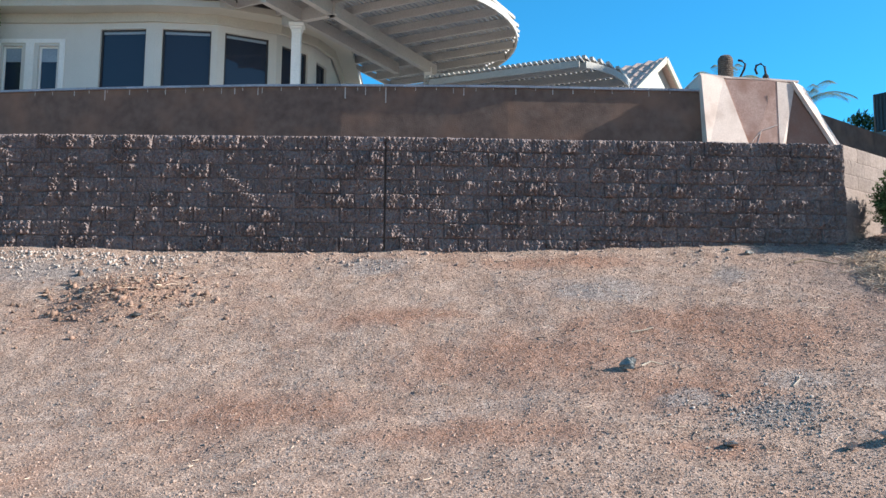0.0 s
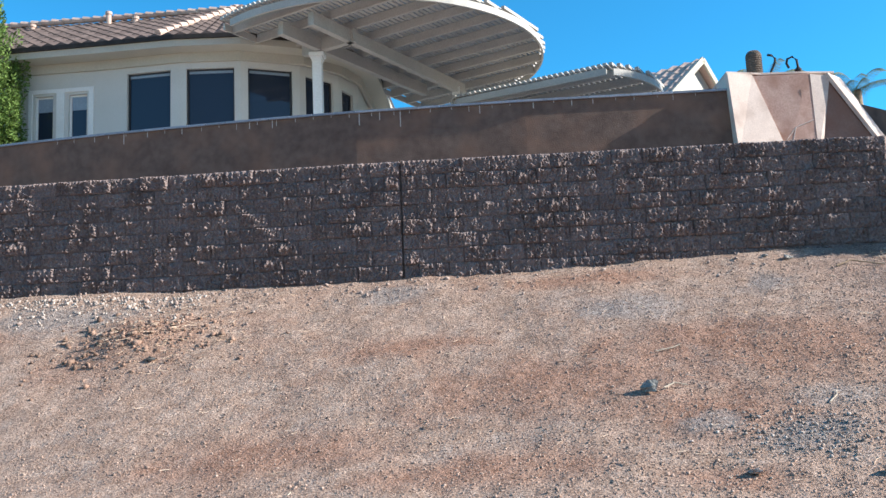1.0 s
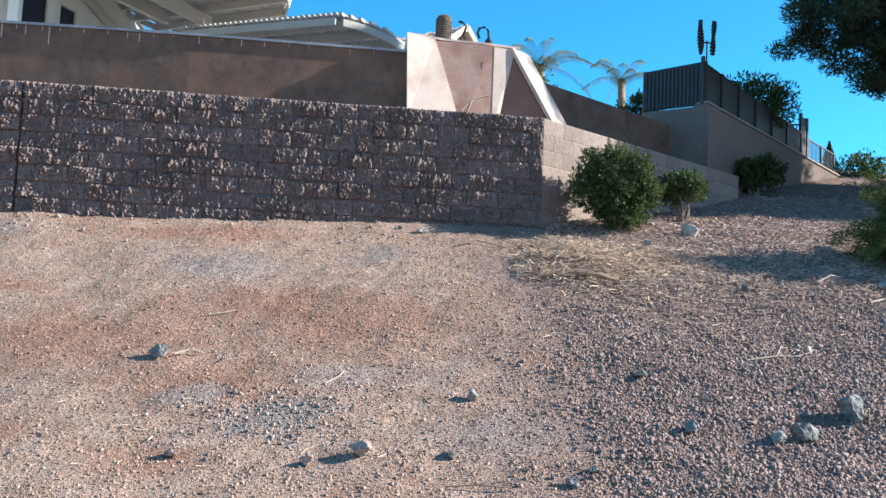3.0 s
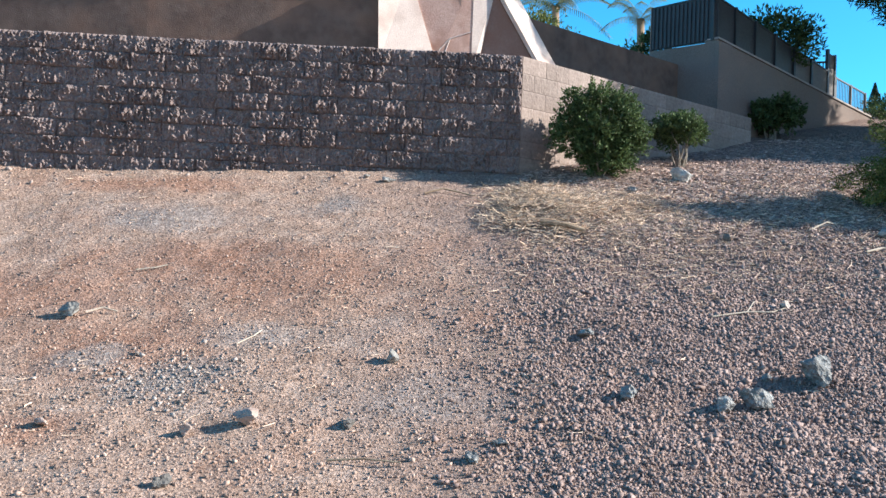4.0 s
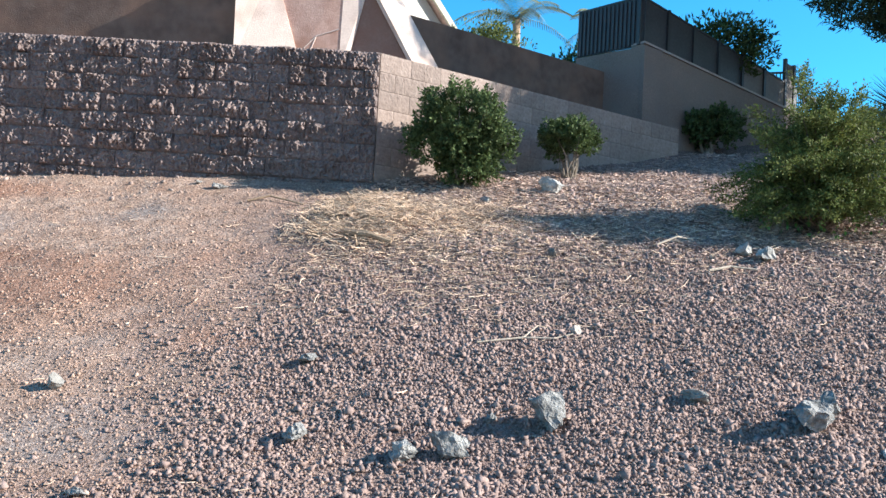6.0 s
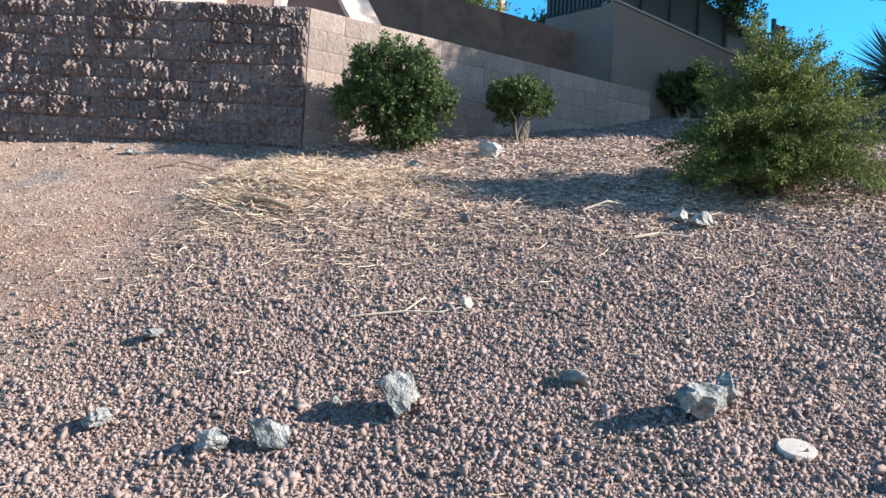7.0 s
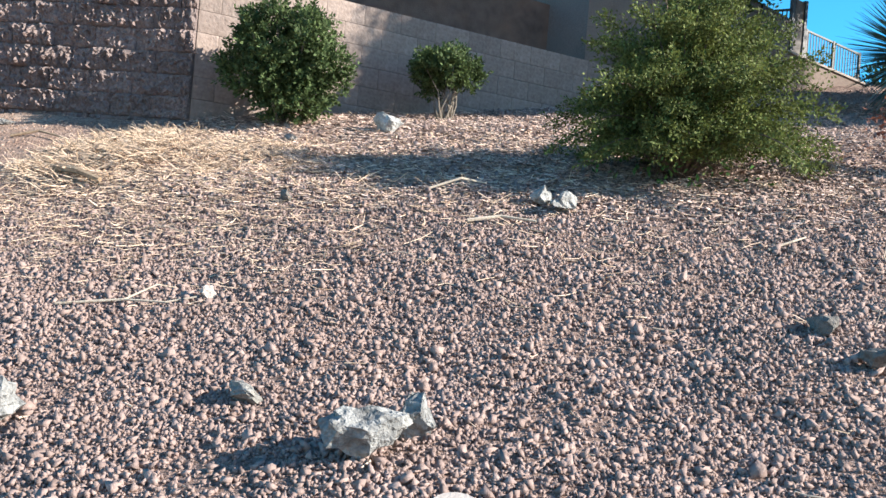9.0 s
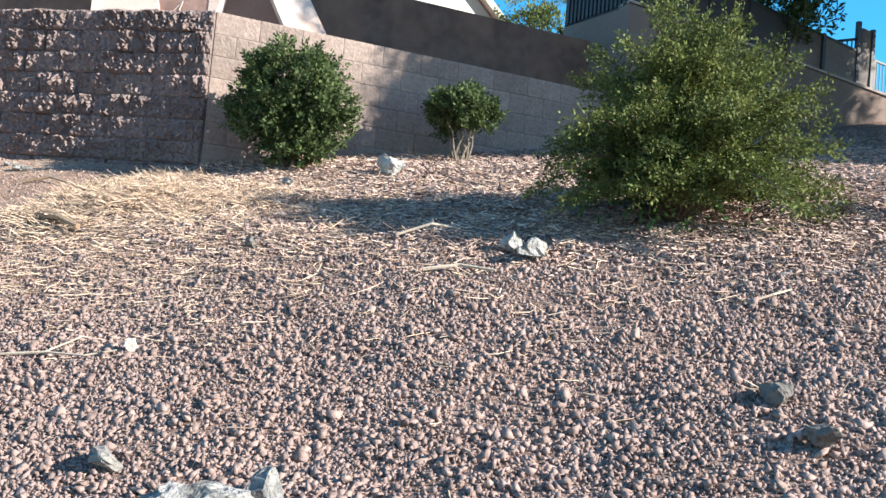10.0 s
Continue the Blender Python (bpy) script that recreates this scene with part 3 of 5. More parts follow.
def hook(name, pts, label):
    t = thing(name, pts[0], label, "iron hook", "iron hooks on the pier")
    part("rod", Geo().tube(pts, [.018] * len(pts), 7), M_RUST, t, smooth=True)
    part("foot", Geo().box((pts[0][0], pts[0][1], pts[0][2] + .015), (.10, .06, .03)), M_RUST, t)


hook("iron_hook", [(4.58, 13.05, 2.80), (4.55, 13.05, 2.89), (4.61, 13.05, 3.01), (4.63, 13.05, 3.09), (4.58, 13.05, 3.14), (4.52, 13.05, 3.15)], "dark S-shaped iron hook standing on the pier")
hook("iron_hook", [(4.94, 13.10, 2.80), (4.96, 13.10, 2.97), (4.95, 13.10, 3.07), (4.89, 13.10, 3.12), (4.82, 13.10, 3.09), (4.80, 13.10, 3.02), (4.83, 13.10, 2.95)], "dark curled iron hook standing on the pier")
part("finial", Geo().lathe((4.96, 13.10, 2.83), [(.03, 0), (.05, .03), (.05, .09), (.02, .13)], 10), M_RUST, bpy.data.objects["iron_hook.001"])

# ---- the stucco wall with its fence ----
W2 = Vector((9.0, 15.15, 0))
W2D = Vector((0.8, 0.6, 0)).normalized()


def on_w2(s, off=0.0):
    return (W2.x + W2D.x * s - W2D.y * off, W2.y + W2D.y * s + W2D.x * off)


slope_top = lambda s: 2.84 - 0.092 * s
g = Geo()
stations = [0, 1.2, 2.4, 3.6, 4.8, 5.4]
for s0, s1 in zip(stations, stations[1:]):
    a, b, c, d = on_w2(s0), on_w2(s1), on_w2(s1, .22), on_w2(s0, .22)
    zt = {0: slope_top(s0), 1: slope_top(s1)}
    pts = [(*a, 0.4), (*b, 0.4), (*c, 0.4), (*d, 0.4), (*a, zt[0]), (*b, zt[1]), (*c, zt[1]), (*d, zt[0])]
    g.add(pts, [(3, 2, 1, 0), (4, 5, 6, 7), (0, 1, 5, 4), (2, 3, 7, 6)] + ([(3, 0, 4, 7)] if s0 == 0 else []) + ([(1, 2, 6, 5)] if s1 == 5.4 else []))
wall_far = part("wall_far", g, M_GREYSTUCCO)
tagged(wall_far, "grey-tan stucco wall climbing the slope", "garden wall", kind="structure")
left_end = (8.15, 15.95)
g = Geo().prism([left_end, (9.0, 15.15), (9.13, 15.33), (8.28, 16.12)], 0.6, 2.80)
wall_far_return = part("wall_far_return", g, M_GREYSTUCCO)
tagged(wall_far_return, "grey-tan stucco wall with a pale water mark", "garden wall", kind="structure")
g = Geo()
for s0, s1 in zip(stations, stations[1:]):
    g.beam((*on_w2(s0, .10), slope_top(s0) + .022), (*on_w2(s1, .10), slope_top(s1) + .022), .25, .03)
part("coping", g, M_CAP, wall_far)
part("buttress", Geo().prism([on_w2(-.02, -.05), on_w2(.35, -.05), on_w2(.35, .02), on_w2(-.02, .02)], 0.4, 2.80), M_GREYSTUCCO, wall_far)

fence = thing("panel_fence", (*on_w2(0, .1), 2.85), "dark sheet-metal panel fence on the stucco wall", "fence")


def fence_panel(a, b, za, zb, ha, hb, mat, ribs=0):
    pa, pb = Vector(a), Vector(b)
    d = (pb - pa).normalized()
    m = Vector((-d.y, d.x)) * .02
    pts = []
    for q, z, h in ((pa, za, ha), (pb, zb, hb)):
        for sgn in (-1, 1):
            pts += [(q.x + m.x * sgn * .5, q.y + m.y * sgn * .5, z), (q.x + m.x * sgn * .5, q.y + m.y * sgn * .5, h)]
    part("panel", Geo().add(pts, [(0, 1, 5, 4), (2, 6, 7, 3), (1, 3, 7, 5), (0, 4, 6, 2), (0, 2, 3, 1), (4, 5, 7, 6)]), mat, fence)
    for k in range(ribs):
        t = (k + .5) / ribs
        q = pa.lerp(pb, t)
        part("rib", Geo().box((q.x - m.x, q.y - m.y, (za + ha) / 2 + (zb + hb - za - ha) / 2 * t), (.035, .03, (ha - za) * .98), math.degrees(math.atan2(d.y, d.x))), mat, fence)


ftop = lambda s: 3.56 - 0.152 * s
posts = [0.0, 0.62, 1.22, 1.84, 2.46, 3.06, 3.66]
for i, (s0, s1) in enumerate(zip(posts, posts[1:])):
    fence_panel(on_w2(s0, .1), on_w2(s1, .1), slope_top(s0) + .05, slope_top(s1) + .05, ftop(s0), ftop(s1), M_SCREEN if i > 3 else M_FENCE)
    part("rail", Geo().beam((*on_w2(s0, .1), ftop(s0) + .012), (*on_w2(s1, .1), ftop(s1) + .012), .04, .03), M_POST, fence)
for s in posts[:-1]:
    q = on_w2(s, .08)
    zt = ftop(s) + (.10 if s == 0 else .03)
    part("post", Geo().box((*q, (slope_top(s) + zt) / 2), (.05, .05, zt - slope_top(s)), 36.9), M_POST, fence)
a, b = (8.19, 15.95), (9.03, 15.22)
fence_panel(a, b, 2.82, 2.83, 3.50, 3.56, M_FENCE, 16)
part("post", Geo().box((8.19, 15.95, 3.17), (.05, .05, .72)), M_POST, fence)
part("rail", Geo().beam((8.19, 15.95, 3.515), (9.03, 15.22, 3.57), .04, .03), M_POST, fence)

gate = thing("fence_gate", (*on_w2(3.66, .1), 2.5), "tall dark framed gate panel at the end of the fence", "gate")
for s, zt in ((3.68, 3.42), (3.94, 3.36)):
    part("post", Geo().box((*on_w2(s, .1), (2.48 + zt) / 2), (.055, .055, zt - 2.48), 36.9), M_POST, gate)
pa, pb = on_w2(3.71, .1), on_w2(3.91, .1)
part("leaf", Geo().beam((*pa, 2.93), (*pb, 2.91), .02, .84), M_SCREEN, gate, "grey screened gate leaf")
for zz in (3.18, 2.78):
    part("return_rail", Geo().beam((*on_w2(3.66, .1), zz), (*on_w2(3.46, .55), zz + .02), .03, .03), M_POST, gate)
for k in range(7):
    u = (k + 1) / 8
    q = Vector((*on_w2(3.66, .1), 0)).lerp(Vector((*on_w2(3.46, .55), 0)), u)
    part("picket", Geo().box((q.x, q.y, 2.98), (.016, .016, .40)), M_POST, gate)

rails = thing("open_rail_fence", (*on_w2(4.0, .1), 2.5), "thin dark open-bar fence past the gate", "fence")
for i, s in enumerate((4.0, 4.6, 5.2)):
    part("post", Geo().box((*on_w2(s, .1), slope_top(s) + .24), (.035, .035, .52), 36.9), M_POST, rails)
for dz in (.06, .48):
    part("rail", Geo().beam((*on_w2(3.98, .1), slope_top(3.98) + dz), (*on_w2(5.22, .1), slope_top(5.22) + dz), .025, .025), M_POST, rails)
for k in range(20):
    s = 4.05 + k * .06
    part("bar", Geo().box((*on_w2(s, .1), slope_top(s) + .26), (.010, .010, .44), 36.9), M_POST, rails)

# ---- the house ----
house = thing("house", (-6, 17, 2.3), "cream stucco house with a curved window bay and clay tile roof", "house")
FAC = [(-13.5, 16.95), (-8.9, 16.72), (-7.05, 16.63), (-6.72, 16.60), (-5.44, 16.47), (-4.27, 16.55), (-3.22, 17.02), (-2.58, 17.75), (-2.30, 18.5), (-2.25, 24.0)]
# wall built bay by bay round its openings: x-range along the bay of each opening, and its sill and head
OPEN = {1: [(.48, .86, 2.35, 4.42), (1.18, 1.56, 2.35, 4.42)], 3: [(.20, 1.10, 3.30, 4.74)], 4: [(.13, 1.05, 3.30, 4.74)], 5: [(.14, 1.00, 3.30, 4.74)],
        6: [(.14, .82, 3.30, 4.68)], 7: [(.14, .60, 3.30, 4.60)]}
Z0, Z1 = 2.3, 5.02
for i in range(len(FAC) - 1):
    a, b = Vector(FAC[i]), Vector(FAC[i + 1])
    d = (b - a).normalized()
    m = Vector((-d.y, d.x))
    L_ = (b - a).length
    ang = math.degrees(math.atan2(d.y, d.x))

    def slab(s0, s1, z0, z1, off=0.0, t=.2):
        p0, p1 = a + d * s0 + m * off, a + d * s1 + m * off
        return [(p0.x, p0.y), (p1.x, p1.y), (p1.x + m.x * t, p1.y + m.y * t), (p0.x + m.x * t, p0.y + m.y * t)], z0, z1

    g = Geo()
    s = 0.0
    for o0, o1, zb, zt in OPEN.get(i, []):
        o1 = min(o1, L_ - .06)
        g.prism(*slab(s, o0, Z0, Z1))
        g.prism(*slab(o0, o1, zt, Z1))
        if zb > Z0 + .1:
            g.prism(*slab(o0, o1, Z0, zb))
        s = o1
    g.prism(*slab(s, L_, Z0, Z1))
    part("wall", g, M_HOUSE, house)
    for o0, o1, zb, zt in OPEN.get(i, []):
        o1 = min(o1, L_ - .06)
        door = i == 1
        w = part("glazed_door" if door else "window", Geo().prism(*slab(o0 + .03, o1 - .03, zb + .03, zt - .03, .085, .02)), M_GLASS, house, "dark reflecting glass pane")
        fr = Geo()
        for q in (slab(o0, o0 + .035, zb, zt, .06, .07), slab(o1 - .035, o1, zb, zt, .06, .07), slab(o0 + .035, o1 - .035, zt - .035, zt, .06, .07), slab(o0 + .035, o1 - .035, zb, zb + .035, .06, .07)):
            fr.prism(*q)
        part("frame", fr, M_WHITE if door else M_POST, w)
        if door:
            part("blind", Geo().prism(*slab(o0 + .04, o1 - .04, 4.12, 4.385, .075, .008)), M_SHADE, w)
        elif i < 6:
            part("shade_roll", Geo().prism(*slab(o0 + .04, o1 - .04, zt - .085, zt - .036, .07, .014)), M_SHADE, w)
    if i == 1:
        fr = Geo()
        for q in (slab(.36, .44, 2.3, 4.55, -.025, .03), slab(1.60, 1.70, 2.3, 4.55, -.025, .03), slab(.44, 1.60, 4.47, 4.55, -.025, .03), slab(.94, 1.10, 2.3, 4.47, -.025, .03)):
            fr.prism(*q)
        part("door_casing", fr, M_WHITE, house)
part("frieze", strip([(x + (.10 if k > 5 else 0), y - .06) for k, (x, y) in enumerate(FAC)], .07, 4.86, 5.06), M_TRIM, house)
EAVE = [(-13.5, 16.45), (-8.9, 16.28), (-6.7, 16.15), (-5.4, 16.05), (-4.15, 16.12), (-2.95, 16.62), (-2.2, 17.45), (-1.85, 18.4), (-1.8, 24.0)]
part("fascia", strip(EAVE, .5, 5.04, 5.20), M_TRIM, house)
part("gutter", strip([(x, y - .05) for x, y in EAVE], .09, 5.17, 5.25), M_RUST, house)


def tile_roof(name, lower, upper, rows, per_m, parent, mat=M_ROOF):
    """Barrel tiles in courses between a lower and an upper line of equal length."""
    g = Geo()
    for (a0, a1), (b0, b1) in zip(zip(lower, lower[1:]), zip(upper, upper[1:])):
        a0, a1, b0, b1 = map(Vector, (a0, a1, b0, b1))
        n = max(1, int(((a1 - a0).length) * per_m))
        for r in range(rows):
            t0, t1 = r / rows, (r + 1) / rows + .03
            for k in range(n):
                u0, u1 = k / n, (k + 1) / n
                p0, p1 = a0.lerp(a1, u0).lerp(b0.lerp(b1, u0), t0), a0.lerp(a1, u1).lerp(b0.lerp(b1, u1), t0)
                q0, q1 = a0.lerp(a1, u0).lerp(b0.lerp(b1, u0), min(t1, 1)), a0.lerp(a1, u1).lerp(b0.lerp(b1, u1), min(t1, 1))
                up = Vector((0, 0, 1))
                pm, qm = (p0 + p1) / 2 + up * .06, (q0 + q1) / 2 + up * .045
                lift = up * .018
                g.add([p0 + lift, pm + lift, p1 + lift, q1, qm, q0], [(0, 1, 4, 5), (1, 2, 3, 4), (0, 2, 1)])
        g.add([a0 - Vector((0, 0, .02)), a1 - Vector((0, 0, .02)), b1 - Vector((0, 0, .02)), b0 - Vector((0, 0, .02))], [(0, 1, 2, 3)])
    return part(name, g, mat, parent)


low = [(x, y, 5.25) for x, y in EAVE]
RIDGE = 6.93
high = [(x, y, RIDGE) for x, y in ((-13.5, 19.2), (-8.9, 19.2), (-6.7, 19.1), (-5.4, 18.9), (-4.9, 18.9), (-4.8, 19.2), (-4.75, 19.5), (-4.75, 20), (-4.75, 24))]
roof = tile_roof("roof", low, high, 9, 4.0, house)
for a, b in ((high[0], high[4]), ((-5.75, 16.15, 5.30), (-4.95, 18.9, RIDGE + .03)), ((-4.2, 16.2, 5.3), (-4.9, 18.9, RIDGE + .03))):
    a, b = Vector(a), Vector(b)
    n = int((b - a).length / .24)
    for k in range(n):
        p0, p1 = a.lerp(b, k / n), a.lerp(b, (k + 1.08) / n)
        part("ridge_tile", Geo().tube([p0 + Vector((0, 0, .06)), p1 + Vector((0, 0, .03))], [.075, .06], 8), M_RIDGE, roof)
for x, y, z, h in ((-7.9, 18.8, 6.75, .36), (-7.2, 18.6, 6.63, .24), (-9.6, 18.7, 6.68, .2)):
    part("vent_pipe", Geo().lathe((x, y, z - .15), [(.055, 0), (.055, h), (.075, h + .01), (.075, h + .07), (.03, h + .09)], 12), M_RIDGE, roof)
part("back_wall", Geo().box((-7.9, 23.9, 3.66), (11.2, .2, 2.7)), M_HOUSE, house)

# ---- lattice patio covers ----
def patio_cover(centre, radius, z, way, cut, beams, spacing, label, rafters):
    """A round lattice roof cut off along one straight edge: slats on rafters on beams, with a bent rim.
    cut: the heading of the edge's outward normal and its distance from the centre."""
    o = Vector(centre)
    t = thing("patio_cover", (o.x, o.y, z), label, "patio cover", "round lattice patio covers")
    d = Vector((math.cos(radians(way)), math.sin(radians(way))))
    m = Vector((-d.y, d.x))
    nrm, lim = Vector((math.cos(radians(cut[0])), math.sin(radians(cut[0])))), cut[1]

    def run(ax, off, k, over):
        """The stretch of the line off*k + ax*u that lies in the disc and within the straight edge."""
        h = math.sqrt(max(radius ** 2 - k * k, 0)) + over
        u0, u1, slope_, c = -h, h, ax.dot(nrm), off.dot(nrm) * k
        if abs(slope_) < 1e-3:
            return (u0, u1) if c < lim else None
        e_ = (lim - c) / slope_
        u0, u1 = (u0, min(u1, e_)) if slope_ > 0 else (max(u0, e_), u1)
        return (u0, u1) if u1 - u0 > .2 else None

    for name, ax, off, step, over, dz, w, h in (("slat", d, m, spacing, .07, .075, spacing * .62, .06), ("rafter", m, d, rafters, -.05, -.05, .05, .16)):
        k = -radius + step / 2
        while k < radius:
            r = run(ax, off, k, over)
            if r:
                p0, p1 = o + off * k + ax * r[0], o + off * k + ax * r[1]
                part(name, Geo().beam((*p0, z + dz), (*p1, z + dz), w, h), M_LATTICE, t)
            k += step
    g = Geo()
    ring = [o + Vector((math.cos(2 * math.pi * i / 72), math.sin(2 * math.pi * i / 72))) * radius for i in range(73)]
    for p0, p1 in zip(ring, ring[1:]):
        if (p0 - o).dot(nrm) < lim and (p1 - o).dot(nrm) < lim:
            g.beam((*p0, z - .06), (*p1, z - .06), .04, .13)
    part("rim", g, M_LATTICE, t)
    half = math.sqrt(radius ** 2 - lim ** 2)
    along = Vector((-nrm.y, nrm.x))
    part("edge_board", Geo().beam((*(o + nrm * lim - along * half), z - .06), (*(o + nrm * lim + along * half), z - .06), .04, .13), M_LATTICE, t)
    for a, b in beams:
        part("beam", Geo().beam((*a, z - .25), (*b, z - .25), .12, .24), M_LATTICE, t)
    return t


cover = patio_cover((-1.85, 18.05), 3.5, 5.2, 60.5, (150.5, .86), [((-2.56, 14.95), (-.05, 19.4)), ((-3.18, 15.3), (-.9, 19.3)), ((-3.0, 16.45), (-1.92, 15.84))], .11,
                    "large round white lattice patio cover on beams", .62)
part("post", Geo().box((-2.72, 16.30, 3.5), (.17, .17, 2.5)), M_WHITE, cover, "square white post")
part("capital", Geo().box((-2.72, 16.30, 4.72), (.22, .22, .05)).box((-2.72, 16.30, 4.78), (.28, .28, .06)).box((-2.72, 16.30, 4.67), (.19, .19, .04)), M_WHITE, cover)
part("post", Geo().box((-.2, 19.2, 3.6), (.17, .17, 2.7)), M_WHITE, cover)
cover2 = patio_cover((1.9, 18.3), 2.15, 4.2, 64, (244, 1.46), [((1.4, 17.6), (2.6, 19.8))], .11, "lower round white lattice patio cover beyond", .62)
part("post", Geo().box((1.5, 17.8, 3.2), (.17, .17, 1.8)), M_WHITE, cover2)
part("post", Geo().box((2.5, 19.6, 3.2), (.17, .17, 1.8)), M_WHITE, cover2)

# ---- cream pillar and brown fence at the end of the brown wall ----
pillar = thing("garden_pillar", (-8.4, 13.75, 1.5), "sunlit cream stucco pillar ending the brown wall", "pillar")
part("shaft", Geo().prism([(-8.75, 13.55), (-8.02, 13.42), (-7.98, 13.95), (-8.7, 14.05)], 1.3, 2.72), M_HOUSE, pillar)
part("pillar_cap", Geo().prism([(-8.8, 13.5), (-7.98, 13.37), (-7.94, 14.0), (-8.74, 14.1)], 2.72, 2.80), M_WHITE, pillar)
bars = thing("bar_fence", (-8.4, 14.25, 2.4), "brown vertical-bar fence beside the cypress", "fence")
for k in range(9):
    part("bar", Geo().box((-8.75 + .10 * k, 14.3, 3.15), (.03, .02, 1.62)), M_TWIG, bars)
for zz in (2.5, 3.92):
    part("rail", Geo().box((-8.35, 14.322, zz), (.9, .025, .05)), M_TWIG, bars)

# ---- the neighbouring gabled house ----
gh = thing("gabled_house", (5.0, 21.5, 2.3), "white gabled house with a clay tile roof behind the walls", "house")
gd = Vector((.65, .76)).normalized()
gm = Vector((-gd.y, gd.x))
apex = Vector((5.30, 20.2))
HL, HR, RZ, PITCH = 1.5, 2.4, 5.5, .72
pl, pr = apex - gd * HL, apex + gd * HR
zl, zr = RZ - PITCH * HL, RZ - PITCH * HR
bk = gm * 5
g = Geo()
g.add([(q.x + o.x, q.y + o.y, z) for o in (Vector((0, 0)), bk) for q, z in ((pl, 2.3), (pr, 2.3), (pr, zr), (apex, RZ), (pl, zl))],
      [(0, 1, 2, 3, 4), (9, 8, 7, 6, 5), (1, 6, 7, 2), (0, 4, 9, 5)])
part("wall", g, M_HOUSE, gh)
for e, z in ((pl - gd * .2, zl - .15 + .07), (pr + gd * .2, zr - .15 + .07)):
    f0, f1 = e - gm * .2, e + gm * 5.2
    r0, r1 = apex - gm * .2, apex + gm * 5.2
    tile_roof("roof", [(f0.x, f0.y, z), (f1.x, f1.y, z)], [(r0.x, r0.y, RZ + .07), (r1.x, r1.y, RZ + .07)], 6, 3.5, gh, M_RIDGE)
    part("bargeboard", Geo().beam((f0.x, f0.y, z - .02), (r0.x, r0.y, RZ + .05), .05, .14), M_TRIM, gh)


# ---- plants ----
def blob_points(n, centre, radii, lumps, shell=0.55, flat=-0.9):
    """Points in an uneven crown: overlapping lumps round a centre, denser towards their outsides. Also their way outwards."""
    cs = rng.normal(size=(lumps, 3))
    cs /= np.linalg.norm(cs, axis=1)[:, None]
    cs[:, 2] = np.maximum(cs[:, 2], flat)
    cs *= rng.uniform(0.45, 0.92, (lumps, 1))
    size = rng.uniform(0.22, 0.42, lumps)
    pick = rng.integers(0, lumps, n)
    d = rng.normal(size=(n, 3))
    d /= np.linalg.norm(d, axis=1)[:, None]
    r = rng.uniform(shell, 1.0, n) ** 0.7
    p = cs[pick] + d * (size[pick] * r)[:, None]
    return np.asarray(centre) + p * np.asarray(radii), d * 0.6 + p * 0.6, np.asarray(centre) + cs * np.asarray(radii)


def sprigs(base, way, length, per, spread):
    """Leaf places along short twigs: per leaves on each, alternating round it; also each leaf's way out."""
    n = len(base)
    w = way / np.linalg.norm(way, axis=1)[:, None]
    a = np.cross(w, rng.normal(size=(n, 3)))
    a /= np.linalg.norm(a, axis=1)[:, None]
    b = np.cross(w, a)
    pts, outs = [], []
    for j in range(per):
        u = (j + .6) / per
        th = j * 2.4 + rng.uniform(-.4, .4, n)
        side = a * np.cos(th)[:, None] + b * np.sin(th)[:, None]
        pts.append(base + w * (length * u)[:, None] + side * (spread * (1.15 - .75 * u)) * rng.uniform(.5, 1.2, (n, 1)))
        outs.append(w * (.7 + .9 * u) + side * 1.1)
    return np.concatenate(pts), np.concatenate(outs)


def sprig_shrub(name, x, y, label, mat, clumps, shoots, per, leaf, length, stems, stem_r=.016, spread=.035, hollow=.5):
    """A shrub of leafy shoots standing out of rounded clumps (x, y, z, radius from its foot), over bare stems."""
    z = gz(x, y)
    t = thing(name, (x, y, z), label, "shrub")
    cl = np.array(clumps, float)
    cl[:, :3] += (x, y, z)
    share = rng.choice(len(cl), shoots, p=cl[:, 3] ** 2 / (cl[:, 3] ** 2).sum())
    d = rng.normal(size=(shoots, 3))
    d /= np.linalg.norm(d, axis=1)[:, None]
    mid = np.average(cl[:, :3], axis=0, weights=cl[:, 3] ** 3)
    base = cl[share, :3] + d * (cl[share, 3] * rng.uniform(hollow, 1.0, shoots))[:, None]
    way = d * .9 + (base - mid) * 1.1 + np.array((0, 0, .55)) + rng.normal(size=(shoots, 3)) * .25
    pts, outs = sprigs(base, way, length * rng.uniform(.55, 1.35, shoots), per, spread)
    keep = pts[:, 2] > heights(pts[:, 0], pts[:, 1]) + .04
    leaves("foliage", pts[keep], leaf[0], leaf[1], mat, t, .1, outs[keep])
    for k in range(stems):
        a = 2 * math.pi * k / stems
        e = Vector(cl[k % len(cl), :3])
        b = Vector((x + .06 * math.cos(a), y + .06 * math.sin(a), z - .03))
        m = b.lerp(e, .5) + Vector((random.uniform(-.05, .05), random.uniform(-.05, .05), .04))
        part("stem", Geo().tube([b, b.lerp(m, .5) + Vector((.02 * math.cos(a), .02 * math.sin(a), 0)), m, e], [stem_r, stem_r * .85, stem_r * .65, stem_r * .35], 5), M_STEM, t)
    return t


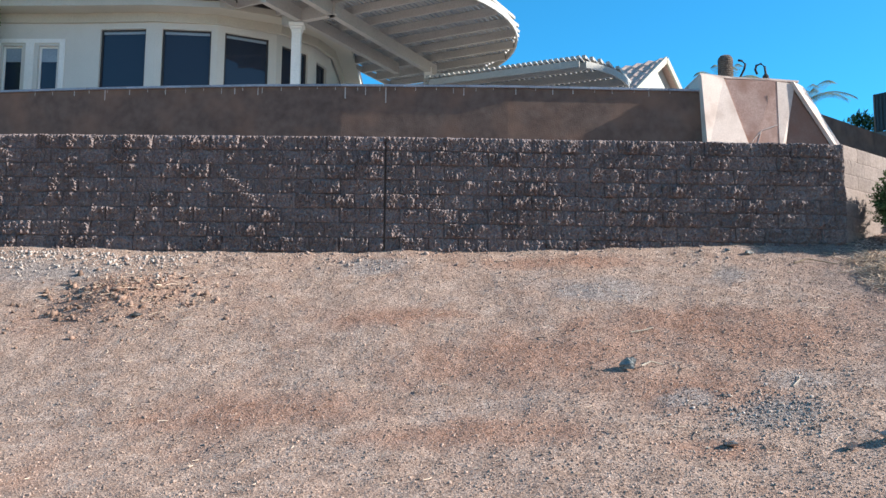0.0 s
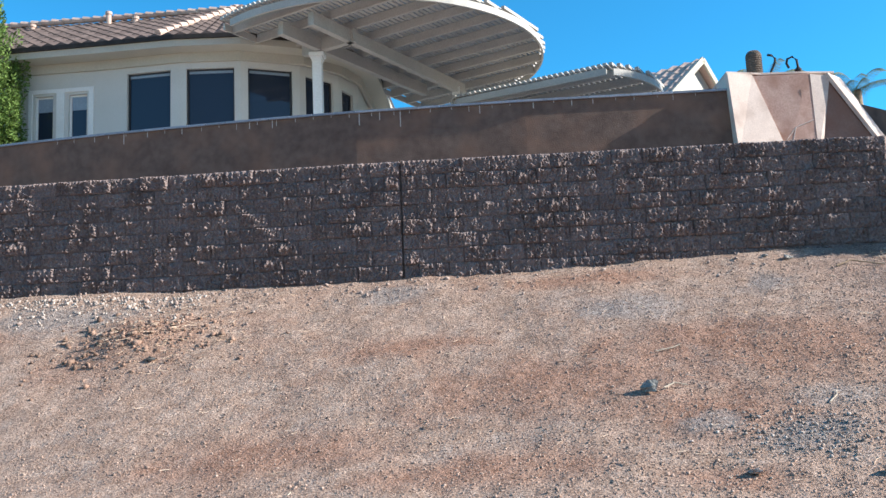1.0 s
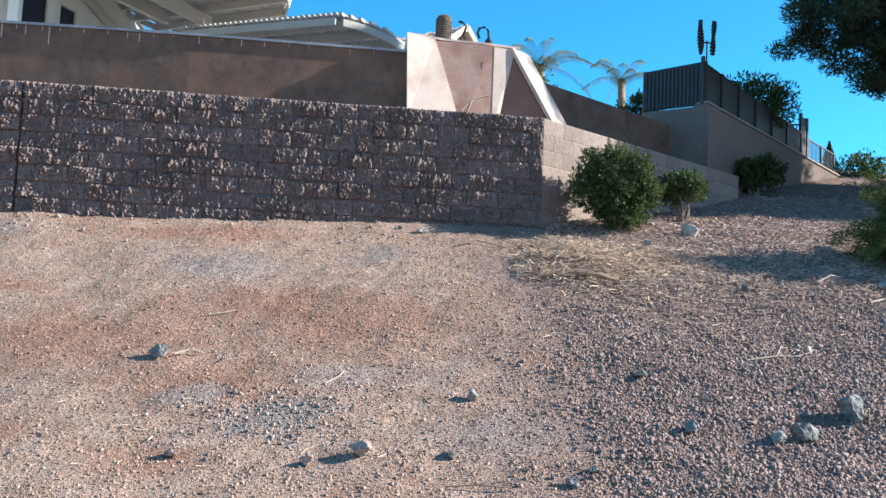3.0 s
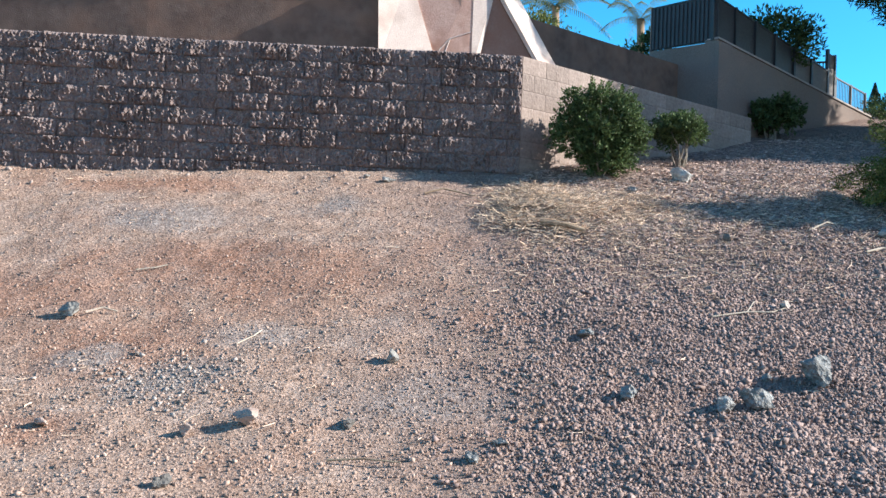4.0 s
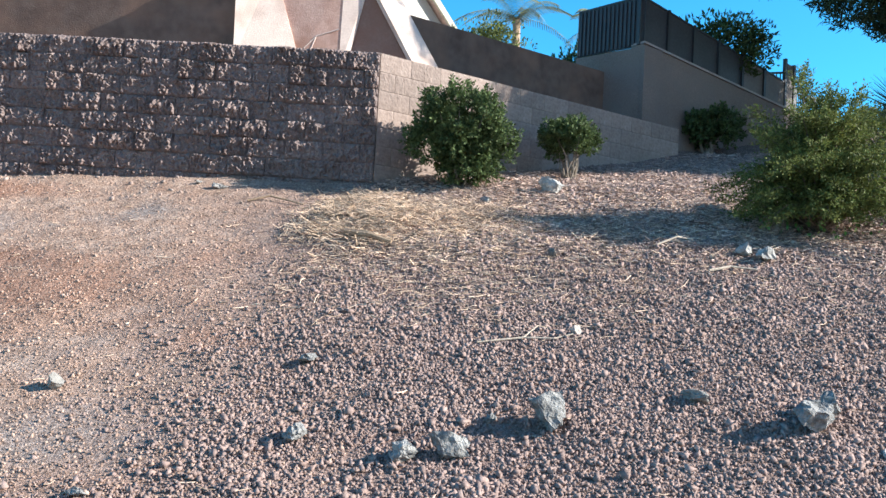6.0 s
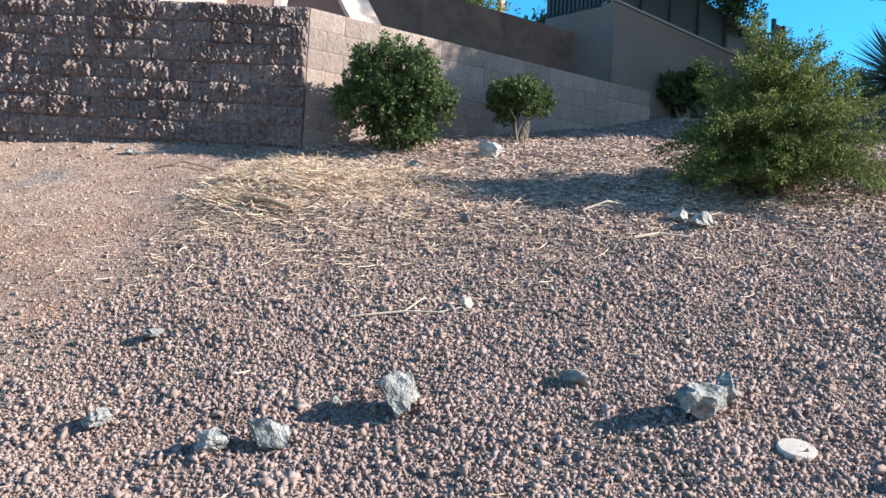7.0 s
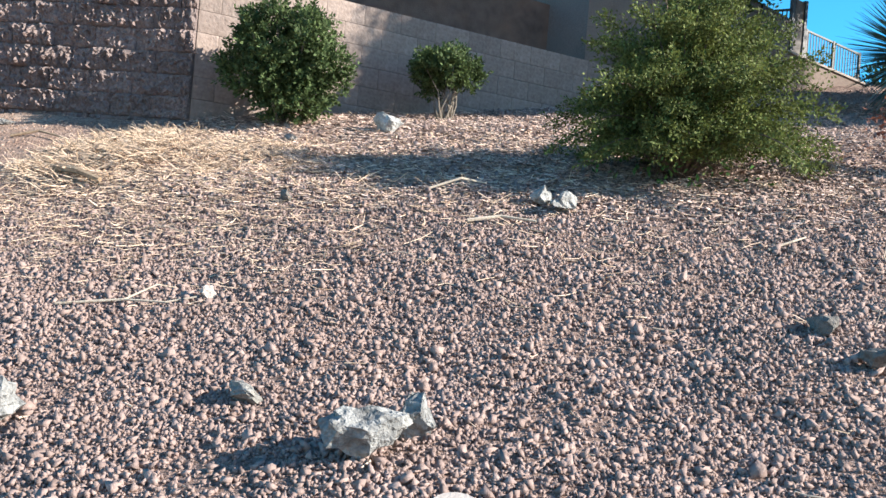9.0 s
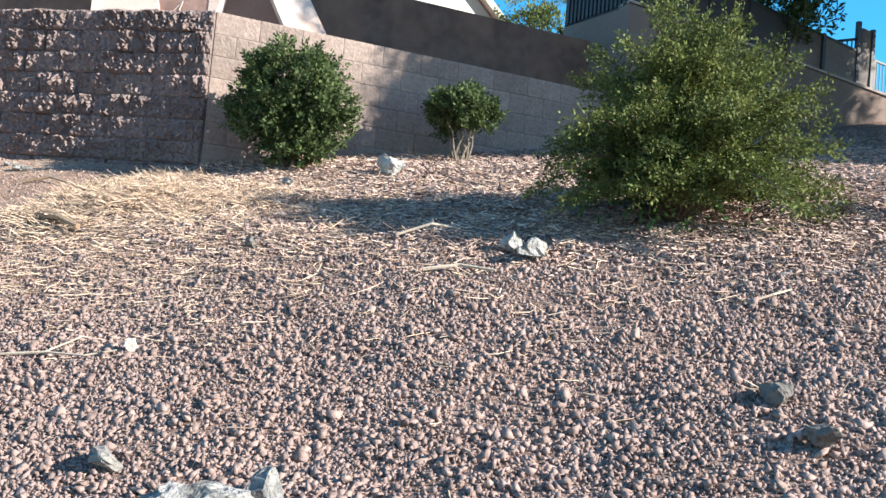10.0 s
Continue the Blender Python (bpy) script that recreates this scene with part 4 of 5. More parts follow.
def clump_ring(n, centre, radii, size, seed, low=-.6):
    """Clumps spread evenly over an ellipsoid, with uneven reach."""
    r = random.Random(seed)
    out = []
    for k in range(n):
        w = 1 - (1 - low) * (k + .5) / n
        a = k * 2.39996 + r.uniform(-.3, .3)
        h = math.sqrt(max(0, 1 - w * w))
        q = r.uniform(.66, 1.02)
        out.append((centre[0] + radii[0] * h * math.cos(a) * q, centre[1] + radii[1] * h * math.sin(a) * q, centre[2] + radii[2] * w * q, size * r.uniform(.75, 1.3)))
    return out


ROUND = clump_ring(22, (.02, 0, .66), (.44, .42, .42), .10, 3, -.8)
ROUND += [(0, 0, .60, .27), (.08, -.02, .36, .24), (.10, -.05, .20, .19), (.28, -.05, .30, .14), (-.06, -.05, .26, .14), (-.44, -.1, .60, .10), (-.50, 0, .48, .06), (.50, -.05, .58, .10),
          (.48, 0, .38, .08), (.02, .05, 1.08, .07), (-.34, 0, 1.00, .08), (.22, -.05, 1.04, .06), (-.10, -.1, 1.10, .05), (-.26, -.15, .86, .10), (.34, -.1, .80, .10), (-.30, -.05, .30, .07)]
sprig_shrub("round_shrub", 6.46, 11.85, "dense dark green clipped shrub beside the block wall", M_LEAF_DARK, [(.93 * x, .95 * y, .87 * z, r) for x, y, z, r in ROUND],
            1500, 14, (.046, .024), .13, 9)
b2 = sprig_shrub("leggy_shrub", 7.74, 12.82, "small dark green shrub with bare grey stems", M_LEAF_DARK,
                 clump_ring(15, (-.03, 0, .46), (.27, .25, .16), .10, 8, -.35) + [(-.03, 0, .44, .16), (-.02, 0, .61, .06), (-.2, 0, .30, .08)], 600, 12, (.044, .024), .095, 17, .010)
sprig_shrub("shaded_shrub", 10.15, 15.75, "dark rounded shrub in the shade of the stucco wall", M_LEAF_DARK,
            clump_ring(16, (0, 0, .35), (.40, .34, .20), .12, 15, -.6) + [(0, 0, .30, .22)], 620, 12, (.058, .034), .12, 8, .025)


def spray_shrub(name, x, y, label, mat, boughs, leaf, sprays, per):
    """A wild shrub: arching boughs, each hung with flat sprays that taper to a tip, with dark gaps between the boughs.
    A bough is (azimuth, tilt, length, droop)."""
    z = gz(x, y)
    t = thing(name, (x, y, z), label, "shrub")
    base, way, size = [], [], []
    for az, tilt, ln, droop in boughs:
        h = Vector((math.cos(az), math.sin(az), 0))
        d = h * math.cos(tilt) + Vector((0, 0, math.sin(tilt)))
        line = []
        for j in range(8):
            u = j / 7
            line.append(Vector((x, y, z)) + d * (ln * u) + Vector((0, 0, .16 * ln * math.sin(math.pi * u) - droop * ln * u ** 2.6)))
        part("bough", Geo().tube(line, [.014, .012, .010, .008, .006, .005, .004, .002], 5), M_BARK, t)
        for j in range(sprays):
            u = .28 + .72 * (j + random.random()) / sprays
            q = min(int(u * 7), 6)
            p = line[q].lerp(line[q + 1], u * 7 - q)
            g_ = (line[q + 1] - line[q]).normalized()
            sd = g_.cross(Vector((random.gauss(0, .5), random.gauss(0, .5), 1))).normalized() * (1 if j % 2 else -1)
            base.append(tuple(p))
            way.append(tuple(g_ * .8 + sd * (1.15 - .7 * u) + Vector((0, 0, random.uniform(-.15, .30)))))
            size.append((.30 - .16 * u) * random.uniform(.7, 1.3))
    pts, outs = sprigs(np.array(base), np.array(way), np.array(size), per, .034)
    pts[:, 2] -= .04 * rng.random(len(pts))
    keep = pts[:, 2] > heights(pts[:, 0], pts[:, 1]) + .05
    leaves("foliage", pts[keep], leaf[0], leaf[1], mat, t, .05, outs[keep])
    return t


brng = random.Random(21)
BOUGHS = []
for k in range(130):
    az = 2 * math.pi * ((k * .618034) % 1)
    tilt = .20 + 1.32 * ((k + .5) / 130) ** .8
    c, s_ = math.cos(tilt), math.sin(tilt)
    reach = (1.02 if math.cos(az) > 0 else .80) * abs(math.cos(az)) + .62 * abs(math.sin(az))
    ln = ((c / reach) ** 1.4 + (s_ / 1.36) ** 1.4) ** (-1 / 1.4) * (brng.uniform(.62, 1.0) if k % 5 else brng.uniform(1.0, 1.16))
    BOUGHS.append((az, tilt, ln, .14 * c + brng.uniform(0, .10)))
BOUGHS += [(2.6, 1.46, 1.50, .02), (2.2, 1.42, 1.48, .02), (3.3, 1.40, 1.42, .02), (.3, 1.16, 1.36, .08), (.15, 1.10, 1.34, .10), (3.0, 1.12, 1.30, .06), (-2.8, .95, 1.10, .08)]
big = spray_shrub("spreading_shrub", 9.68, 10.58, "large feathery yellow-green shrub with drooping sprays", M_LEAF_LIGHT, BOUGHS, (.029, .0145), 28, 24)
g_pts = []
for k in range(60):
    a, r = 2 * math.pi * random.random(), random.uniform(.05, .5)
    g_pts.append((9.62 + r * math.cos(a) * 1.3, 10.42 + r * math.sin(a) * .6, gz(9.6, 10.4) + random.uniform(.02, .20)))
leaves("sprout_foliage", np.array(g_pts), .055, .028, leafmat("fresh_green_sprout", (0.05, 0.12, 0.03), (0.13, 0.26, 0.07)), big, .4)

# dry red shrub: forking twigs with a few rusty leaves
rz = gz(11.35, 11.0)
red = thing("dry_red_shrub", (11.35, 11.0, rz), "bare reddish dry shrub with rusty leaves", "shrub")
g, ends = Geo(), []
for k in range(9):
    a = 2 * math.pi * k / 9 + random.uniform(-.2, .2)
    p = Vector((11.35, 11.0, rz - .02))
    d = Vector((math.cos(a) * .6, math.sin(a) * .6, .9)).normalized()
    line = [p]
    for j in range(5):
        p = p + d * .10
        d = (d + Vector((random.gauss(0, .25), random.gauss(0, .25), random.gauss(.02, .15)))).normalized()
        line.append(p)
        for q in range(2):
            e = p + (d + Vector((random.gauss(0, .6), random.gauss(0, .6), random.gauss(0, .4)))).normalized() * random.uniform(.08, .18)
            g.tube([p, p.lerp(e, .5) + Vector((0, 0, .015)), e], [.006, .005, .003], 4)
            ends += [e, p.lerp(e, .6)]
    g.tube(line, [.014, .012, .010, .008, .006, .004], 5)
part("twig_tangle", g, M_LEAF_RED, red)
lp = np.repeat(np.array([tuple(e) for e in ends]), 7, axis=0)
leaves("foliage", lp + rng.normal(size=lp.shape) * .045, .04, .02, M_LEAF_RED, red)


def yucca(x, y, height, n, label):
    z = gz(x, y)
    t = thing("yucca", (x, y, z), label, "yucca")
    vs, fs = [], []
    c = np.array((x, y, z + height * .48))
    for k in range(n):
        d = rng.normal(size=3)
        d[2] = d[2] * .8 + .25
        d /= np.linalg.norm(d)
        s = np.cross(d, (0, 0, 1.0))
        s /= max(np.linalg.norm(s), 1e-3)
        L_ = height * rng.uniform(.5, .64)
        w = .022
        i = len(vs)
        base, mid, tip = c + d * .08, c + d * L_ * .55, c + d * L_ + np.array((0, 0, -.03 * L_))
        vs += [base - s * w, base + s * w, mid + s * w * .8, mid - s * w * .8, tip + s * .002, tip - s * .002]
        fs += [(i, i + 1, i + 2, i + 3), (i + 3, i + 2, i + 4, i + 5)]
    keep = np.array(vs)
    keep[:, 2] = np.maximum(keep[:, 2], z + .02)
    soup("foliage", keep, np.array(fs), M_LEAF_YUCCA, t)
    part("stump", Geo().lathe((x, y, z - .05), [(.16, 0), (.15, .3), (.12, height * .5)], 10), M_BARK, t)


yucca(12.5, 14.3, 1.4, 620, "spiky blue-green yucca clump on the slope")
yucca(14.1, 14.2, 1.5, 420, "spiky yucca clump behind the pine trunk")


def pine(x, y, height, r, crown, label, clumps=150, low=()):
    """A pine: a leaning tapered trunk, limbs, and needle tufts in flat clumps."""
    z = gz(x, y)
    t = thing("pine_tree", (x, y, z), label, "tree", "pine trees on the slope")
    pts = [(x, y, z - .2), (x + .03, y, z + height * .25), (x - .05, y + .03, z + height * .5), (x, y, z + height * .75), (x + .05, y, z + height)]
    part("trunk", Geo().tube(pts, [r * 1.25, r, r * .85, r * .6, r * .2], 12), M_BARK, t, smooth=True)
    cl = []
    for k in range(clumps):
        a = 2 * math.pi * random.random()
        u = random.random()
        h = z + crown[0] + (height - crown[0]) * u
        rad = crown[1] * math.sqrt(random.random()) * (1 - .45 * u)
        cl.append((x + rad * math.cos(a), y + rad * math.sin(a), h + random.gauss(0, .25) - .12 * rad))
    cl += [tuple(c) for c in low]
    for c in cl[::4]:
        b = Vector((x, y, min(max(c[2] - .25, z + crown[0]), z + height * .95)))
        e = Vector(c)
        part("limb", Geo().tube([b, b.lerp(e, .5) + Vector((0, 0, .12)), e], [.04, .025, .01], 5), M_BARK, t)
    cl = np.array(cl)
    n = 380
    cc = np.repeat(cl, n, axis=0)
    d = rng.normal(size=cc.shape)
    d /= np.linalg.norm(d, axis=1)[:, None]
    off = d * (rng.uniform(.15, 1, len(cc)) ** .6)[:, None] * np.array((.40, .40, .21))
    leaves("crown", cc + off, .14, .026, M_LEAF_PINE, t, .25, d)
    return t


low = [(10.75, 15.4, 5.1), (11.0, 15.3, 4.6), (10.9, 15.5, 4.25), (11.3, 15.4, 4.9), (11.6, 15.3, 4.5), (11.4, 15.5, 4.1), (11.75, 15.3, 3.75), (12.0, 15.4, 3.5), (11.85, 15.2, 4.1), (12.3, 15.3, 3.9), (12.6, 15.4, 3.65), (12.9, 15.3, 3.45),
       (12.2, 15.2, 4.5), (12.6, 15.3, 4.3), (13.0, 15.2, 4.0), (13.3, 15.3, 3.6), (11.2, 15.5, 5.4), (11.7, 15.4, 5.2), (12.1, 15.3, 5.0), (12.6, 15.4, 4.8), (13.1, 15.3, 4.5)]
prng = random.Random(5)
# Extra clumps out of view, placed to shade the side and upper walls.
low += [(prng.uniform(11.9, 14.8), prng.uniform(12.7, 15.0), prng.uniform(3.9, 7.6)) for _ in range(150)]
# Extra low clumps placed to shade the stucco wall.
low += [(prng.uniform(12.5, 14.6), prng.uniform(15.2, 17.4), prng.uniform(3.9, 5.2)) for _ in range(55)]
pine(13.35, 15.35, 8.2, .16, (3.4, 2.9), "dark pine tree with a drooping lower bough", 190, low)
pine(14.35, 15.2, 7.6, .15, (3.4, 2.4), "dark pine tree with a straight trunk", 130)
# Unseen pine with dense clumps, added where the walls' shade calls for one.
pine(17.4, 15.0, 9.6, .2, (3.3, 2.2), "tall dark pine tree out of view, added to shade the walls", 340,
     [(prng.uniform(16.4, 18.4), prng.uniform(12.7, 15.9), prng.uniform(4.5, 8.9)) for _ in range(280)]
     + [(prng.uniform(16.4, 18.4), prng.uniform(15.8, 16.6), prng.uniform(4.2, 6.4)) for _ in range(70)])


def palm(x, y, z, trunk_h, fronds, flen, label):
    t = thing("palm_tree", (x, y, z), label, "palm tree", "palms behind the walls")
    part("trunk", Geo().tube([(x, y, z), (x + .04, y, z + trunk_h * .5), (x, y, z + trunk_h)], [.12, .09, .09], 10), M_TWIG, t, smooth=True)
    vs, fs = [], []
    top = np.array((x, y, z + trunk_h))
    for k in range(fronds):
        a = 2 * math.pi * k / fronds + random.uniform(-.2, .2)
        e = random.uniform(.15, 1.25)
        h = np.array((math.cos(a), math.sin(a), 0))
        for j in range(26):
            u = (j + 1) / 26
            p = top + h * flen * u * math.cos(e) + np.array((0, 0, flen * (u * math.sin(e) - .55 * u * u)))
            sd = np.cross(h, (0, 0, 1))
            for sgn in (-1, 1):
                i = len(vs)
                tip = p + sd * sgn * .22 * (1.05 - u * .7) + h * .10 + np.array((0, 0, -.10))
                vs += [p - h * .012, p + h * .012, tip + h * .004, tip - h * .004]
                fs.append((i, i + 1, i + 2, i + 3))
    soup("fronds", np.array(vs), np.array(fs), M_LEAF_PALM, t)


palm(9.45, 21.5, 2.3, 2.75, 11, 1.25, "small pale palm tree behind the wall")
palm(7.55, 22.0, 2.3, 3.1, 17, 1.5, "bushy grey-green palm behind the wall")
for x, y, z, h, rr, n, mat, label in ((-8.92, 16.2, 2.3, 3.75, (.50, .5, 1.85), 14000, M_LEAF_CYPRESS, "tall bright green cypress beside the house"),
                                      (7.0, 21.0, 2.3, 2.8, (.9, .7, .7), 3500, M_LEAF_LIGHT, "light green shrub top showing over the wall"),
                                      (10.6, 16.9, 2.0, 1.95, (.95, .55, .55), 5200, M_LEAF_DARK, "dark juniper rising behind the panel fence"),
                                      (8.5, 17.1, 2.3, 1.15, (.55, .4, .5), 2200, M_LEAF_DARK, "dark juniper sprigs behind the fence"),
                                      (13.9, 18.6, 2.1, .85, (.7, .6, .45), 2600, M_LEAF_DARK, "dark low shrub at the top of the slope"),
                                      (15.0, 17.6, 1.9, .95, (1.0, .7, .6), 3000, M_LEAF_LIGHT, "green shrub at the top of the slope"),
                                      (16.5, 17.0, 1.9, 1.1, (1.2, .9, .7), 3000, M_LEAF_LIGHT, "green shrub at the top of the slope")):
    t = thing("background_shrub", (x, y, z), label, "shrub")
    pts, out, kn = blob_points(n, (x, y, z + h - rr[2]), rr, 60)
    leaves("foliage", pts, .09, .035, mat, t, .5, out)
    part("stem", Geo().tube([(x, y, z - .4), (x, y, z + h * .4), (x, y, z + h * .8)], [.06, .05, .02], 6), M_BARK, t)

# conical young pine past the fence
t = thing("young_pine", (20.2, 31.0, 1.5), "small cone-shaped pine in the distance", "tree")
part("trunk", Geo().tube([(20.2, 31.0, .8), (20.2, 31.0, 6.2)], [.10, .01], 6), M_BARK, t)
pts = []
for k in range(4500):
    u = random.random() ** .8
    lev = u
    a, rr = 2 * math.pi * random.random(), (1 - lev) * .8 * math.sqrt(random.random())
    pts.append((20.2 + rr * math.cos(a), 31.0 + rr * math.sin(a), 4.2 + lev * 2.0 - .25 * rr))
leaves("crown", np.array(pts), .10, .02, M_LEAF_PINE, t)

# wind ornament: two dark ruffled vanes on a pole
orn = thing("wind_ornament", (9.03, 15.26, 2.85), "dark two-vaned wind ornament on a pole at the fence corner", "wind ornament")
part("pole", Geo().tube([(9.03, 15.26, 2.82), (9.03, 15.26, 3.96)], [.012, .012], 6), M_RUST, orn)
for sgn in (-1, 1):
    g = Geo()
    for k in range(11):
        u = (k + .5) / 11
        w = .09 * math.sin(math.pi * u) ** .5
        g.box((9.03 + sgn * .113 + sgn * .027 * (u - .5), 15.26, 3.71 + .60 * u), (w + .018, .06, .04), 20 * sgn + 9 * k)
    g.tube([(9.03 + sgn * .11, 15.26, 3.71), (9.03 + sgn * .11, 15.26, 4.31)], [.027, .027], 6)
    part("vane", g, M_RUST, orn)
part("crossbar", Geo().beam((8.90, 15.26, 3.92), (9.16, 15.26, 3.92), .02, .02), M_RUST, orn)


# ---- rocks ----
def rock(x, y, size, mat, label, seed, name="rock", sink=.25, twist=0.0, facets=2):
    """A broken stone: a cut and roughened ball, part sunk in the ground."""
    r = random.Random(seed)
    bm = bmesh.new()
    bmesh.ops.create_icosphere(bm, subdivisions=3, radius=1.0)
    for k in range(15):
        n = Vector((r.gauss(0, 1), r.gauss(0, 1), r.gauss(0, .8))).normalized()
        c = r.uniform(.38, .78)
        for v in bm.verts:
            dd = v.co.dot(n)
            if dd > c:
                v.co -= n * (dd - c)
    for v in bm.verts:
        v.co *= 1 + .26 * noise.noise(v.co * 2.6 + Vector((seed, 0, 0))) + .20 * noise.noise(v.co * 6.5 + Vector((0, seed, 0)))
    z = gz(x, y)
    mtx = Matrix.Translation((x, y, z + size[2] * (1 - sink) * .5)) @ Matrix.Rotation(twist, 4, "Z") @ Matrix.Diagonal((size[0] * .56, size[1] * .56, size[2] * .5, 1))
    bm.transform(mtx)
    me = bpy.data.meshes.new(name)
    bm.to_mesh(me)
    bm.free()
    me.materials.append(mat)
    return tagged(new(name, me), label, "rock", "loose rocks on the gravel")


ROCKS = [
    (1.72, 8.68, (.24, .18, .14), M_GREYROCK, "grey weathered rock on the tan grit"),
    (4.22, 7.87, (.17, .14, .12), M_GREYROCK, "small dark rock on the tan grit"),
    (7.03, 7.49, (.29, .25, .24), M_ROCK, "pale grey angular rock on red gravel"),
    (3.38, 7.05, (.22, .17, .15), M_TANROCK, "tan wedge-shaped stone on the grit"),
    (3.05, 7.02, (.13, .11, .09), M_TANROCK, "small tan stone on the grit"),
    (3.98, 7.06, (.15, .10, .07), M_DARKROCK, "small flat dark stone on the grit"),
    (5.72, 7.30, (.14, .12, .12), M_ROCK, "small pale stone at the gravel edge"),
    (6.50, 7.20, (.24, .18, .19), M_ROCK, "pale blue-grey broken rock on red gravel"),
    (6.28, 7.16, (.20, .16, .13), M_ROCK, "pale broken rock beside a larger one"),
    (5.62, 8.18, (.16, .12, .10), M_ROCK, "small grey rock at the gravel edge"),
    (7.44, 11.72, (.27, .20, .24), M_WHITEROCK, "white weathered rock on straw-covered soil"),
    (8.40, 7.45, (.32, .24, .25), M_ROCK, "grey layered rock on red gravel"),
    (8.53, 7.60, (.21, .19, .20), M_ROCK, "upright grey rock leaning on another"),
    (7.87, 7.73, (.22, .14, .09), M_GREYROCK, "flat dark grey stone on red gravel"),
    (8.80, 9.88, (.17, .15, .19), M_WHITEROCK, "pale upright rock in dry straw"),
    (8.97, 9.78, (.24, .18, .20), M_WHITEROCK, "pale rock in dry straw"),
    (7.26, 9.80, (.09, .08, .12), M_DARKROCK, "small dark stone on thin gravel"),
    (7.30, 8.64, (.10, .085, .08), M_CONC, "cream pebble on red gravel"),
    (6.72, 7.58, (.09, .08, .07), M_ROCK, "small pale pebble on red gravel"),
    (10.08, 8.56, (.16, .13, .13), M_DARKROCK, "dark mossy stone on red gravel"),
    (10.20, 8.26, (.15, .11, .15), M_DARKROCK, "dark stone on red gravel"),
    (10.72, 11.0, (.26, .18, .10), M_GREYROCK, "flat grey stone near the dry shrub"),
    (9.42, 7.02, (.26, .22, .20), M_ROCK, "pale broken rock with dry grass"),
    (9.18, 6.98, (.18, .16, .16), M_ROCK, "small pale rock with dry grass"),
    (6.75, 11.32, (.18, .12, .10), M_ROCK, "pale stone at the foot of the shrub"),
    (4.05, 11.62, (.26, .12, .07), M_ROCK, "pale chip of rubble near the wall"),
    (3.80, 11.70, (.12, .10, .05), M_ROCK, "pale chip of rubble near the wall"),
    (2.15, 7.15, (.14, .10, .08), M_TANROCK, "small tan stone on the grit"),
    (3.10, 6.35, (.13, .12, .08), M_DARKROCK, "small dark stone on the grit"),
    (-3.55, 10.35, (.16, .12, .09), M_DARKROCK, "dark clod on the earth mound"),
    (4.7, 6.6, (.12, .09, .06), M_ROCK, "small pale stone at the gravel edge"),
    (4.85, 6.75, (.14, .08, .06), M_ROCK, "small pale stone at the gravel edge"),
]
for k, (x, y, sz, mat, lab) in enumerate(ROCKS):
    rock(x, y, sz, mat, lab, 11 + k, twist=.9 * k % 3.1)

disc = part("drain_disc", Geo().lathe((0, 0, 0), [(.078, -.03), (.080, .004), (.074, .009), (.03, .010)], 26), M_CONC)
disc.matrix_basis = Matrix.Translation((8.72, 7.20, gz(8.72, 7.20) + .02)) @ Matrix.Rotation(math.atan2(gz(8.72, 7.4) - gz(8.72, 7.0), .4), 4, "X")
tagged(disc, "pale round concrete disc half buried in gravel", "stepping disc")


def stick(pts, r, mat, label):
    line = [(x, y, gz(x, y) + h) for x, y, h in pts]
    t = part("stick", Geo().tube(line, [r * (1 - .5 * i / len(line)) for i in range(len(line))], 6), mat)
    tagged(t, label, "stick", "dry sticks on the ground")


stick([(6.65, 8.45, .02), (6.95, 8.52, .03), (7.15, 8.53, .02), (7.28, 8.58, .03)], .007, M_PALETWIG, "bleached bent stick on red gravel")
stick([(6.95, 8.52, .03), (7.05, 8.64, .06), (7.12, 8.70, .03)], .005, M_PALETWIG, "bleached twig on red gravel")
stick([(8.42, 9.50, .03), (8.60, 9.56, .05), (8.80, 9.54, .04)], .011, M_PALETWIG, "thick bleached stick beside pale rocks")
stick([(4.45, 11.15, .02), (4.65, 11.22, .05), (4.80, 11.20, .04), (5.0, 11.13, .02)], .012, M_TWIG, "dark bent twig near the wall")
stick([(1.95, 9.50, .02), (2.10, 9.53, .02), (2.2, 9.57, .02)], .007, M_PALETWIG, "pale straw stalk on the grit")
stick([(1.84, 8.66, .03), (1.95, 8.72, .05), (2.06, 8.72, .03)], .009, M_PALETWIG, "pale stalk beside the dark rock")
stick([(3.9, 6.62, .02), (4.1, 6.60, .04), (4.3, 6.56, .02)], .008, M_TWIG, "thin dry twig on the grit")
stick([(8.10, 9.95, .03), (8.3, 10.02, .07), (8.45, 10.12, .04)], .009, M_PALETWIG, "curved pale stalk in the shade")
stick([(5.55, 10.08, .08), (5.75, 10.00, .09), (5.95, 9.95, .06)], .03, M_TWIG, "broken brown branch in the straw")
stick([(3.1, 8.15, .015), (3.2, 8.25, .02), (3.24, 8.36, .015)], .006, M_PALETWIG, "pale straw stalk on the grit")
stick([(10.02, 9.4, .02), (10.15, 9.46, .03), (10.24, 9.55, .02)], .007, M_PALETWIG, "pale stalk on red gravel")


# ---- loose cover: stones, grit, straw ----
OCT = np.array([(1, 0, 0), (-1, 0, 0), (0, 1, 0), (0, -1, 0), (0, 0, 1), (0, 0, -1)], float)
OCF = np.array([(0, 2, 4), (2, 1, 4), (1, 3, 4), (3, 0, 4), (2, 0, 5), (1, 2, 5), (3, 1, 5), (0, 3, 5)])
CUB = np.array([(-1, -1, -1), (1, -1, -1), (1, 1, -1), (-1, 1, -1), (-1, -1, 1), (1, -1, 1), (1, 1, 1), (-1, 1, 1)], float) * .75
